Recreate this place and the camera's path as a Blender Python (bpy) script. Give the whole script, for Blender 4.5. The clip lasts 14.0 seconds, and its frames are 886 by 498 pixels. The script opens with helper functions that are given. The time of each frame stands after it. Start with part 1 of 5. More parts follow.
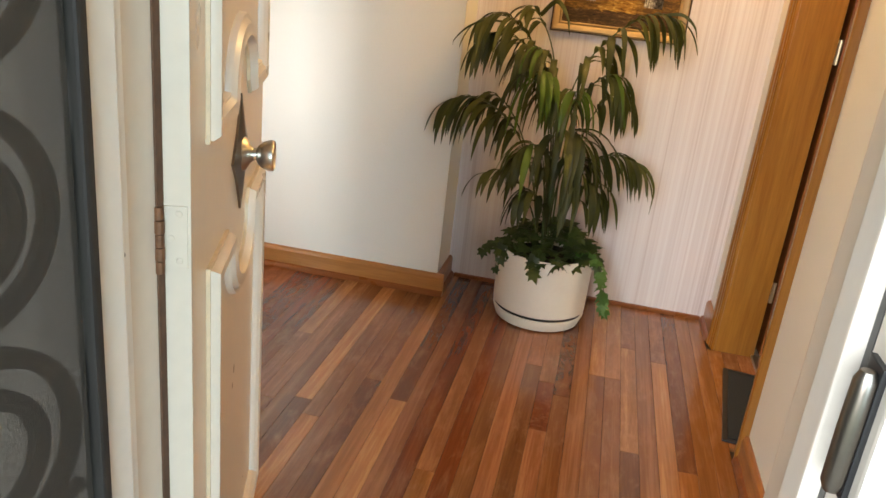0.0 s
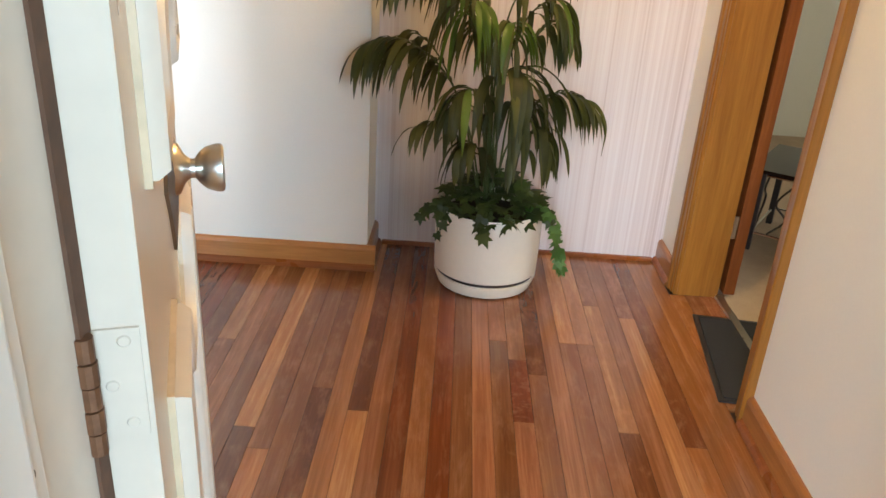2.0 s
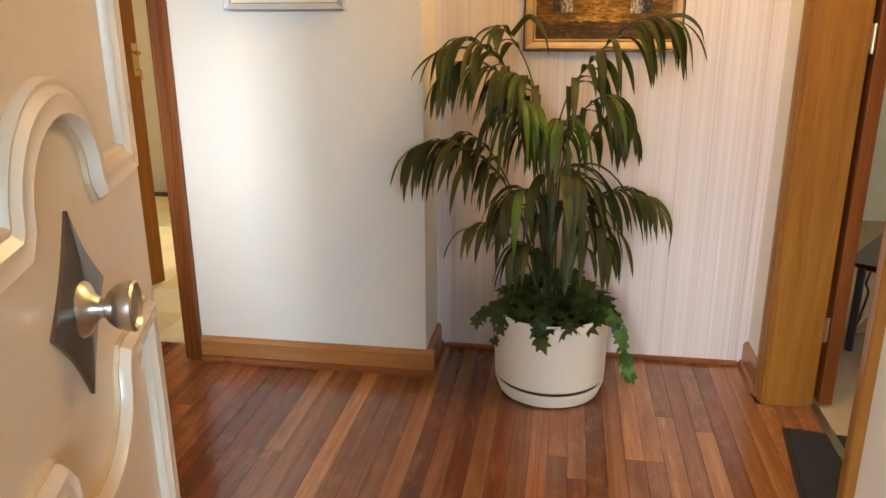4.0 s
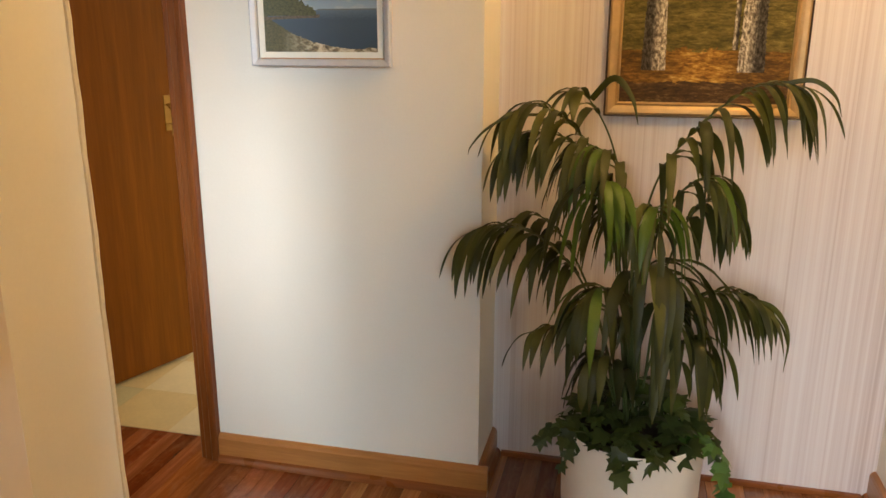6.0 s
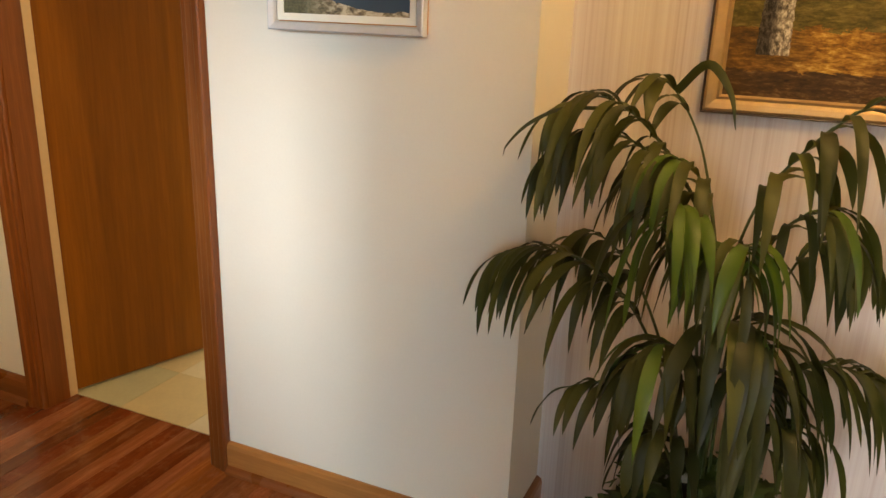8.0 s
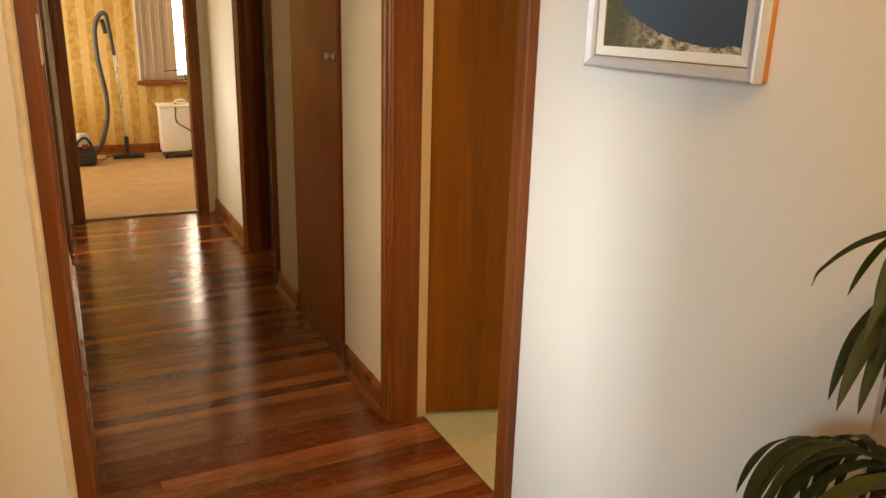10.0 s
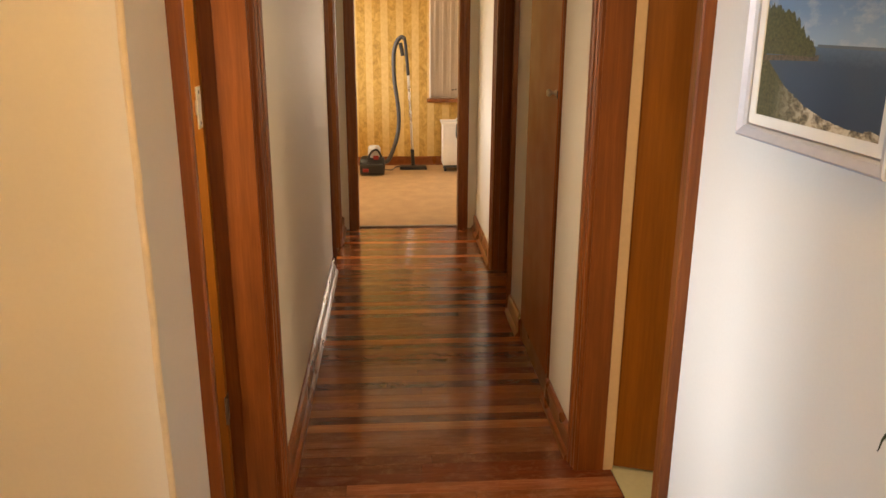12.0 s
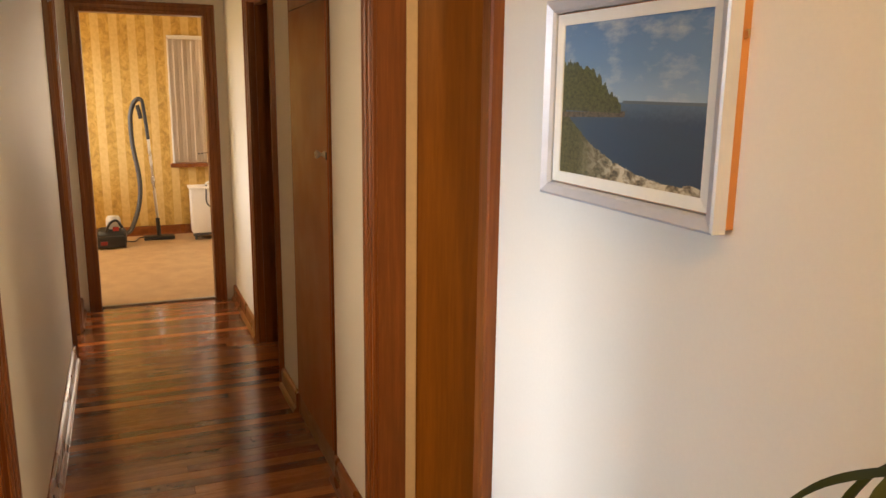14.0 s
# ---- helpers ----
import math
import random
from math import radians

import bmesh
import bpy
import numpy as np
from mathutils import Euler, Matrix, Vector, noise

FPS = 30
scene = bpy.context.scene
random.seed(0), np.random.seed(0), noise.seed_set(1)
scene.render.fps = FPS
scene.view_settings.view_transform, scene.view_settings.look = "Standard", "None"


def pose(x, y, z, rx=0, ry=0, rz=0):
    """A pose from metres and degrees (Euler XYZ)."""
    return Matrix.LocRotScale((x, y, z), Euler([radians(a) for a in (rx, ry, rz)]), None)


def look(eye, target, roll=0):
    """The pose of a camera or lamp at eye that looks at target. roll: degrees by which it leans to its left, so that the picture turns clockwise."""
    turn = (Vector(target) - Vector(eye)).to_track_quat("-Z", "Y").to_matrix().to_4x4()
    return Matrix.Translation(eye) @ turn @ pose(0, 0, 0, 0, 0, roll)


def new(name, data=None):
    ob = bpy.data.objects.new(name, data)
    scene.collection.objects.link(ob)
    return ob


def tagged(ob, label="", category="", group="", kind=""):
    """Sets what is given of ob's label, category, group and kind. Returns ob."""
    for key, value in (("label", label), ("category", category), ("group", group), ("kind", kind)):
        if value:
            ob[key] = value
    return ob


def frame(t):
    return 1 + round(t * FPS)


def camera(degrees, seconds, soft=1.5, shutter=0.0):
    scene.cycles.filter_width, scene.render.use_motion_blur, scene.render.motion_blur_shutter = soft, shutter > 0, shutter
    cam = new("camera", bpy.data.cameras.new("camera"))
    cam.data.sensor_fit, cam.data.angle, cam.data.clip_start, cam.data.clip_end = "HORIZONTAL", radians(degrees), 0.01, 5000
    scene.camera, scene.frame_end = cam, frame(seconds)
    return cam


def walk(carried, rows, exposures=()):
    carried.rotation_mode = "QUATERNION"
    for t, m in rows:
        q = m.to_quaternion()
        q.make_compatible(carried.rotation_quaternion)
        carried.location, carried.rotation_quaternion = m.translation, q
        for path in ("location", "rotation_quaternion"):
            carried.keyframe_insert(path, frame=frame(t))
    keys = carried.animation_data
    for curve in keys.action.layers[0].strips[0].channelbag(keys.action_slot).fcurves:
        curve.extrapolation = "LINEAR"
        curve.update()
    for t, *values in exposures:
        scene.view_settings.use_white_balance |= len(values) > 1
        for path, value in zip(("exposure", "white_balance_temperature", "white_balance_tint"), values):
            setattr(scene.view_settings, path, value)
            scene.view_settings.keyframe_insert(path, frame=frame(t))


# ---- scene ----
cam = camera(59.9, 14.0)
PATH = [
    (0, (0.604, -3.204, 1.406), (0.263, -1.355, 0.723), 6.3),
    (0.5, (0.566, -3.027, 1.394), (0.198, -1.227, 0.603), 6.9),
    (1, (0.458, -2.909, 1.38), (0.187, -1.112, 0.545), 6.2),
    (1.5, (0.354, -2.821, 1.362), (0.25, -1.008, 0.524), 5.6),
    (2, (0.318, -2.798, 1.353), (0.308, -0.971, 0.539), 3.7),
    (2.5, (0.341, -2.778, 1.345), (0.347, -0.926, 0.591), 2.5),
    (3, (0.398, -2.762, 1.355), (0.339, -0.89, 0.653), 2.6),
    (3.5, (0.443, -2.742, 1.35), (0.242, -0.865, 0.69), 1.2),
    (4, (0.499, -2.662, 1.369), (0.194, -0.781, 0.763), -0.2),
    (6.5, (0.405, -2.062, 1.431), (-0.066, -0.198, 0.909), 0.5),
    (7, (0.42, -1.951, 1.433), (-0.048, -0.104, 0.857), 1.6),
    (9.5, (0.666, -1.151, 1.416), (-0.868, 0.002, 0.853), 1.2),
    (10, (0.597, -0.987, 1.441), (-1.114, -0.129, 0.861), 1.5),
    (10.5, (0.606, -0.821, 1.458), (-1.223, -0.276, 0.858), 2.0),
    (11, (0.636, -0.697, 1.496), (-1.234, -0.382, 0.86), 1.9),
    (11.5, (0.646, -0.66, 1.524), (-1.243, -0.459, 0.896), 0.8),
    (12, (0.646, -0.654, 1.543), (-1.267, -0.521, 0.976), 0.3),
    (12.5, (0.646, -0.643, 1.555), (-1.285, -0.54, 1.047), -0.2),
    (13, (0.681, -0.643, 1.55), (-1.26, -0.486, 1.095), 0.3),
    (13.5, (0.639, -0.654, 1.545), (-1.282, -0.287, 1.124), 0.5),
    (14, (0.473, -0.707, 1.529), (-1.333, 0.049, 1.118), 0.7),
]
EXPOSURES = [(0.0, -0.1, 7000, 8), (0.6, 0.1, 6300, 6), (1.5, 0.15, 6150, 7), (3.0, 0.0, 6400, 8), (4.2, -0.1, 6700, 9), (6.5, -0.3, 7100, 9), (9.5, -0.25, 7600, 9), (10.5, -0.3, 7300, 12), (12.0, -0.2, 7100, 15), (14.0, -0.2, 7050, 14)]
walk(cam, [(t, look(eye, target, roll)) for t, eye, target, roll in PATH], EXPOSURES)

# ---------------------------------------------------------------- light
world = bpy.data.worlds.new("world")
scene.world = world
world.use_nodes = True
wn = world.node_tree.nodes
sky = wn.new("ShaderNodeTexSky")
sky.sky_type, sky.sun_disc = "NISHITA", False
sky.sun_elevation, sky.sun_rotation = radians(46), radians(18)
world.node_tree.links.new(sky.outputs[0], wn["Background"].inputs[0])
wn["Background"].inputs[1].default_value = 0.12


def lamp(name, kind, m, energy, color=(1, 1, 1), size=1.0, size_y=None, angle=None):
    data = bpy.data.lights.new(name, kind)
    data.energy, data.color = energy, color
    if kind == "AREA":
        data.shape, data.size, data.size_y = "RECTANGLE", size, size_y or size
    if kind == "POINT":
        data.shadow_soft_size = size
    if angle:
        data.angle = radians(angle)
    ob = new(name, data)
    ob.matrix_world = m
    return tagged(ob, kind="structure")


lamp("sun", "SUN", look((3, 9, 10), (0, 0, 0)), 2.6, (1, 0.93, 0.83), angle=0.6)
lamp("garden_daylight", "AREA", look((6.1, -14.4, 3.7), (-0.4, 0, 0.7)), 2500, (0.58, 0.79, 1.0), 5.2, 3.0)
lamp("porch_daylight", "AREA", look((-2.8, -13.4, 4.0), (0.7, 0, 0.7)), 3100, (0.80, 0.88, 1.0), 6.0, 4.0)
# Unseen lamp added in the study, tinted warm to lift the hall walls.
study_lamp = lamp("study_fill", "AREA", look((-1.0, -2.45, 1.5), (-3.0, -0.4, 0.9)), 28, (1.0, 0.82, 0.58), 1.0, 1.0)
study_lamp.data.spread = radians(78)
# Kitchen and lounge lamps are added out of view to warm the hall.
lamp("kitchen_fill", "AREA", look((-1.1, 2.66, 1.5), (-1.3, 0, 0.6)), 36, (1.0, 0.78, 0.47), 1.5, 1.0)
lamp("lounge_fill", "AREA", look((3.86, -0.2, 1.5), (1.0, 0, 1.0)), 25, (1.0, 0.80, 0.56), 1.5, 1.1)
lamp("bedroom_window_daylight", "AREA", look((-7.95, 0.55, 1.4), (-5.3, -0.3, 0.7)), 32, (1.0, 0.74, 0.44), 1.2, 1.2)
# Two more unseen warm lamps, added to brighten bedroom and hall end.
lamp("bedroom_side_fill", "AREA", look((-6.6, -2.46, 1.5), (-6.8, 0, 0.9)), 44, (1.0, 0.79, 0.48), 1.6, 1.1)
lamp("toilet_fill", "AREA", look((-4.4, -2.35, 1.5), (-4.4, 0, 0.9)), 34, (1.0, 0.77, 0.43), 0.8, 0.9)
lamp("entry_bulb", "POINT", pose(0.93, -0.58, 2.28), 40, (1.0, 0.63, 0.24), 0.07)


# ---------------------------------------------------------------- materials
def shader(name, rough=0.5, metal=0.0):
    m = bpy.data.materials.new(name)
    m.use_nodes = True
    b = m.node_tree.nodes["Principled BSDF"]
    b.inputs["Roughness"].default_value, b.inputs["Metallic"].default_value = rough, metal
    return m, m.node_tree.nodes, m.node_tree.links, b


def coords(nodes, links, scale=(1, 1, 1), kind="Object", shift=False):
    """Texture coordinates, stretched, and moved by chance from object to object where shift is set."""
    tc = nodes.new("ShaderNodeTexCoord")
    mp = nodes.new("ShaderNodeMapping")
    mp.inputs["Scale"].default_value = scale
    links.new(tc.outputs[kind], mp.inputs["Vector"])
    if shift:
        info = nodes.new("ShaderNodeObjectInfo")
        mul = nodes.new("ShaderNodeMath")
        mul.operation = "MULTIPLY"
        mul.inputs[1].default_value = 37.0
        links.new(info.outputs["Random"], mul.inputs[0])
        cmb = nodes.new("ShaderNodeCombineXYZ")
        for k in range(3):
            links.new(mul.outputs[0], cmb.inputs[k])
        links.new(cmb.outputs[0], mp.inputs["Location"])
    return mp.outputs[0]


def noise_tex(nodes, links, vec, scale, detail=4, rough=0.55, distort=0.0):
    n = nodes.new("ShaderNodeTexNoise")
    n.inputs["Scale"].default_value, n.inputs["Detail"].default_value = scale, detail
    n.inputs["Roughness"].default_value, n.inputs["Distortion"].default_value = rough, distort
    links.new(vec, n.inputs["Vector"])
    return n.outputs["Fac"]


def ramp(nodes, links, fac, stops, smooth=False):
    r = nodes.new("ShaderNodeValToRGB")
    r.color_ramp.interpolation = "EASE" if smooth else "LINEAR"
    e = r.color_ramp.elements
    while len(e) < len(stops):
        e.new(0.5)
    for k, (p, c) in enumerate(stops):
        e[k].position, e[k].color = p, (*c, 1)
    links.new(fac, r.inputs["Fac"])
    return r.outputs["Color"]


def mix(nodes, links, fac, a, b, how="MIX"):
    n = nodes.new("ShaderNodeMixRGB")
    n.blend_type = how
    for sock, v in zip(n.inputs, (fac, a, b)):
        if isinstance(v, bpy.types.NodeSocket):
            links.new(v, sock)
        elif isinstance(v, (int, float)):
            sock.default_value = v
        else:
            sock.default_value = (*v, 1)
    return n.outputs[0]


def maths(nodes, links, how, a, b=0.0, c=None):
    n = nodes.new("ShaderNodeMath")
    n.operation = how
    for sock, v in zip(n.inputs, (a, b) if c is None else (a, b, c)):
        if isinstance(v, bpy.types.NodeSocket):
            links.new(v, sock)
        else:
            sock.default_value = v
    return n.outputs[0]


def bump(nodes, links, b, height, strength=0.2, distance=0.002):
    n = nodes.new("ShaderNodeBump")
    n.inputs["Strength"].default_value, n.inputs["Distance"].default_value = strength, distance
    links.new(height, n.inputs["Height"])
    links.new(n.outputs[0], b.inputs["Normal"])


def plain(name, color, rough=0.5, metal=0.0, vary=0.12, scale=6.0, bumpy=0.0, grain=60.0, kind="Object"):
    """A surface of one colour with soft blotches and a fine grain."""
    m, nodes, links, b = shader(name, rough, metal)
    vec = coords(nodes, links, kind=kind)
    big = noise_tex(nodes, links, vec, scale, 3)
    fine = noise_tex(nodes, links, vec, grain, 3)
    fac = mix(nodes, links, 0.4, big, fine)
    lo, hi = [c * (1 - vary) for c in color], [min(1, c * (1 + vary)) for c in color]
    links.new(ramp(nodes, links, fac, [(0.3, lo), (0.7, hi)]), b.inputs["Base Color"])
    rr = nodes.new("ShaderNodeMapRange")
    rr.inputs["To Min"].default_value, rr.inputs["To Max"].default_value = max(0.02, rough - 0.08), min(1, rough + 0.08)
    links.new(big, rr.inputs["Value"])
    links.new(rr.outputs[0], b.inputs["Roughness"])
    if bumpy:
        bump(nodes, links, b, fine, bumpy, 0.002)
    return m


def timber(name, dark, mid, light, along="z", rough=0.28, coat=0.4, by_piece=0.0, grain=1.0):
    """Varnished wood; the grain runs along one axis. by_piece: how far whole pieces differ in tone."""
    m, nodes, links, b = shader(name, rough)
    long = {"x": (0.07, 1, 1), "y": (1, 0.07, 1), "z": (1, 1, 0.05)}[along]
    vec = coords(nodes, links, [s * grain for s in long], shift=True)
    bands = noise_tex(nodes, links, vec, 26, 3, 0.6, 0.45)
    fibre = noise_tex(nodes, links, vec, 150, 3, 0.7)
    fac = mix(nodes, links, 0.38, bands, fibre)
    col = ramp(nodes, links, fac, [(0.28, dark), (0.5, mid), (0.72, light)])
    if by_piece:
        info = nodes.new("ShaderNodeObjectInfo")
        tone = info.outputs["Color"]
        col = mix(nodes, links, by_piece, col, mix(nodes, links, 1.0, col, tone, "MULTIPLY"))
    links.new(col, b.inputs["Base Color"])
    if by_piece:
        worn = noise_tex(nodes, links, coords(nodes, links, (1, 0.5, 1), shift=True), 24, 5, 0.7, 0.4)
        rub = ramp(nodes, links, worn, [(0.50, (0, 0, 0)), (0.72, (0.28, 0.28, 0.28))])
        col = mix(nodes, links, rub, col, (0.44, 0.235, 0.125))
        links.new(col, b.inputs["Base Color"])
    b.inputs["Coat Weight"].default_value, b.inputs["Coat Roughness"].default_value = coat, 0.12
    wear = noise_tex(nodes, links, coords(nodes, links, (3, 3, 3), shift=True), 2.2, 1)
    rr = nodes.new("ShaderNodeMapRange")
    rr.inputs["From Min"].default_value, rr.inputs["From Max"].default_value = 0.3, 0.7
    rr.inputs["To Min"].default_value, rr.inputs["To Max"].default_value = rough - 0.04, rough + 0.06
    links.new(wear, rr.inputs["Value"])
    links.new(rr.outputs[0], b.inputs["Roughness"])
    bump(nodes, links, b, fibre, 0.08, 0.001)
    return m


CREAM_PAINT = plain("cream_wall_paint", (0.80, 0.755, 0.66), 0.55, vary=0.025, scale=2.2, bumpy=0.12, grain=140)
GREEN_PAINT = plain("pale_wall_paint", (0.70, 0.72, 0.64), 0.6, vary=0.03, scale=2)
CEILING_PAINT = plain("ceiling_paint", (0.82, 0.80, 0.76), 0.8, vary=0.02)
DOOR_PAINT = plain("cream_gloss_paint", (0.64, 0.53, 0.415), 0.3, vary=0.05, scale=5, bumpy=0.06, grain=40)
WHITE_PAINT = plain("white_gloss_paint", (0.71, 0.655, 0.58), 0.3, vary=0.05, scale=5, bumpy=0.06, grain=40)
EDGE_WEAR_SHADE = plain("worn_shaded_moulding_paint", (0.62, 0.47, 0.30), 0.4, vary=0.15, scale=12)
FLOOR_WOOD = timber("varnished_floor_boards", (0.14, 0.047, 0.018), (0.205, 0.077, 0.031), (0.33, 0.15, 0.068), "y", 0.19, 0.4, 1.0)
# One wood in gold and red-brown copies: the hall's dimmer light is coloured in.
GOLD_WOOD = timber("golden_varnished_wood", (0.20, 0.073, 0.010), (0.285, 0.115, 0.018), (0.38, 0.165, 0.030), "z", 0.32, 0.2)
RED_WOOD = timber("red_brown_varnished_wood", (0.115, 0.030, 0.006), (0.185, 0.052, 0.010), (0.27, 0.086, 0.017), "z", 0.38, 0.06)
RED_WOOD_X = timber("red_brown_varnished_skirting", (0.14, 0.038, 0.009), (0.21, 0.062, 0.015), (0.28, 0.095, 0.024), "x", 0.3, 0.3)
GOLD_WOOD_X = timber("golden_varnished_skirting", (0.30, 0.115, 0.03), (0.40, 0.165, 0.045), (0.50, 0.225, 0.065), "x", 0.32, 0.3)
GOLD_WOOD_Y = timber("golden_varnished_skirting_side", (0.24, 0.085, 0.024), (0.32, 0.125, 0.035), (0.42, 0.18, 0.05), "y", 0.32, 0.3)
DOOR_WOOD = timber("orange_veneer_door", (0.155, 0.045, 0.003), (0.215, 0.068, 0.005), (0.285, 0.097, 0.008), "z", 0.38, 0.08, grain=0.7)
for wood in (RED_WOOD, RED_WOOD_X, GOLD_WOOD):
    wood.node_tree.nodes["Principled BSDF"].inputs["Specular IOR Level"].default_value = 0.3
DOOR_WOOD.node_tree.nodes["Principled BSDF"].inputs["Specular IOR Level"].default_value = 0.25
CUPBOARD_WOOD = timber("brown_painted_cupboard", (0.26, 0.066, 0.017), (0.30, 0.078, 0.02), (0.33, 0.09, 0.025), "z", 0.4, 0.1, grain=0.35)
RUST = plain("rusty_steel", (0.17, 0.075, 0.035), 0.5, 0.4, vary=0.4, scale=60)
STRIP_BROWN = plain("dark_brown_strip", (0.10, 0.045, 0.022), 0.7, vary=0.3, scale=30)
CUPBOARD_WOOD.node_tree.nodes["Principled BSDF"].inputs["Specular IOR Level"].default_value = 0.3
# Shade as colour: near-black back sheet for the gaps round the cupboard door.
GAP_SHADE = plain("gap_shade", (0.02, 0.014, 0.01), 0.8)
STEEL = plain("brushed_nickel", (0.60, 0.56, 0.50), 0.3, 1.0, vary=0.08, scale=20)
DARK_STEEL = plain("dark_antique_metal", (0.23, 0.20, 0.17), 0.34, 1.0, vary=0.15, scale=25)
BRASS = plain("aged_brass", (0.45, 0.30, 0.12), 0.35, 1.0, vary=0.15, scale=25)
BLACK = plain("black_plastic", (0.02, 0.02, 0.022), 0.4, vary=0.2)


# ---------------------------------------------------------------- mesh tools
def finish(bm, name, material, parent=None, label="", smooth=False, at=None):
    me = bpy.data.meshes.new(name)
    bm.normal_update()
    bm.to_mesh(me)
    bm.free()
    for m in (material if isinstance(material, (list, tuple)) else [material]):
        me.materials.append(m)
    if smooth:
        for p in me.polygons:
            p.use_smooth = True
        me.set_sharp_from_angle(angle=radians(38))
    ob = new(name, me)
    if parent:
        ob.parent = parent
    if at is not None:
        ob.matrix_basis = at
    if label:
        ob["label"] = label
    return ob


def part(name, bm, material, parent, label="", smooth=False, at=None):
    return finish(bm, name, material, parent, label, smooth, at)


def empty(name, m=None):
    ob = new(name)
    ob.empty_display_size = 0.05
    if m is not None:
        ob.matrix_basis = m
    return ob


def box(bm, x0, x1, y0, y1, z0, z1, bevel=0.0, slot=0):
    vs = [bm.verts.new((x, y, z)) for x in (x0, x1) for y in (y0, y1) for z in (z0, z1)]
    fs = [bm.faces.new([vs[i] for i in q]) for q in ((0, 1, 3, 2), (4, 6, 7, 5), (0, 4, 5, 1), (2, 3, 7, 6), (0, 2, 6, 4), (1, 5, 7, 3))]
    for f in fs:
        f.material_index = slot
    if bevel:
        bmesh.ops.bevel(bm, geom=list({e for f in fs for e in f.edges}), offset=bevel, segments=2, affect="EDGES", profile=0.7)
    return bm


def block(x0, x1, y0, y1, z0, z1, bevel=0.0):
    return box(bmesh.new(), x0, x1, y0, y1, z0, z1, bevel)


def sweep(bm, path, profile, place, closed=False):
    """Runs a closed profile of (out, up) along a flat path of (a, z) with mitred corners; out is to the left of the way.
    place(a, z, up) gives the point in space."""
    n = len(path)
    rings = []
    for i in range(n):
        p = Vector(path[i])
        before = Vector(path[i - 1]) if closed or i else None
        after = Vector(path[(i + 1) % n]) if closed or i < n - 1 else None
        ts = [v for v in ((p - before).normalized() if before else None, (after - p).normalized() if after else None) if v]
        ms = [Vector((-t.y, t.x)) for t in ts]
        m = ms[0] if len(ms) == 1 else (ms[0] + ms[1]) / max(0.25, 1 + ms[0].dot(ms[1]))
        rings.append([bm.verts.new(place(*(p + m * o), u)) for o, u in profile])
    k = len(profile)
    for i in range(n if closed else n - 1):
        a, b = rings[i], rings[(i + 1) % n]
        for j in range(k):
            bm.faces.new((a[j], a[(j + 1) % k], b[(j + 1) % k], b[j]))
    if not closed:
        bm.faces.new(rings[0][::-1])
        bm.faces.new(rings[-1])
    bmesh.ops.recalc_face_normals(bm, faces=bm.faces)
    return bm


def lathe(bm, profile, steps=40, at=(0, 0, 0), axis="z"):
    """Turns a line of (radius, height) about an axis."""
    rings = []
    for r, h in profile:
        ring = []
        for k in range(steps):
            a = 2 * math.pi * k / steps
            c, s = r * math.cos(a), r * math.sin(a)
            v = {"z": (c, s, h), "x": (h, c, s), "y": (s, h, c)}[axis]
            ring.append(bm.verts.new(Vector(at) + Vector(v)))
        rings.append(ring)
    for a, b in zip(rings, rings[1:]):
        for k in range(steps):
            bm.faces.new((a[k], a[(k + 1) % steps], b[(k + 1) % steps], b[k]))
    for ring, (r, h) in ((rings[0], profile[0]), (rings[-1], profile[-1])):
        if r > 1e-5:
            bm.faces.new(ring)
    bmesh.ops.remove_doubles(bm, verts=bm.verts, dist=1e-5)
    bmesh.ops.recalc_face_normals(bm, faces=bm.faces)
    return bm


def tube(bm, points, radius, steps=8):
    """A round bar along points; radius may be one number or one for each point."""
    pts = [Vector(p) for p in points]
    rad = radius if isinstance(radius, (list, tuple)) else [radius] * len(pts)
    rings, up = [], Vector((0.3, 0.2, 1)).normalized()
    for i, p in enumerate(pts):
        t = (pts[min(i + 1, len(pts) - 1)] - pts[max(i - 1, 0)]).normalized()
        u = up - t * up.dot(t)
        u = u.normalized() if u.length > 1e-3 else t.orthogonal().normalized()
        up = u
        w = t.cross(u)
        rings.append([bm.verts.new(p + (u * math.cos(a) + w * math.sin(a)) * rad[i]) for a in (2 * math.pi * k / steps for k in range(steps))])
    for a, b in zip(rings, rings[1:]):
        for k in range(steps):
            bm.faces.new((a[k], a[(k + 1) % steps], b[(k + 1) % steps], b[k]))
    bm.faces.new(rings[0][::-1])
    bm.faces.new(rings[-1])
    bmesh.ops.recalc_face_normals(bm, faces=bm.faces)
    return bm


def curve_points(pts, n=24):
    """A smooth line through points (Catmull-Rom)."""
    p = [Vector(q) for q in pts]
    p = [p[0] * 2 - p[1]] + p + [p[-1] * 2 - p[-2]]
    out = []
    for i in range(1, len(p) - 2):
        for k in range(n):
            t = k / n
            a, b, c, d = p[i - 1:i + 3]
            out.append(0.5 * (2 * b + (c - a) * t + (2 * a - 5 * b + 4 * c - d) * t * t + (3 * b - a - 3 * c + d) * t ** 3))
    return out + [p[-2]]


# ---------------------------------------------------------------- plan
NORTH, SOUTH, WEST, EAST, ALCOVE, FRONT = 0.0, -1.03, -0.51, 1.24, 0.265, -2.38
END, FAR, CEIL, TOP = -5.13, -7.87, 2.45, 1.98
KITCHEN, CUPBOARD, BATH = (-1.735, -0.997), (-2.94, -2.30), (-4.06, -3.40)
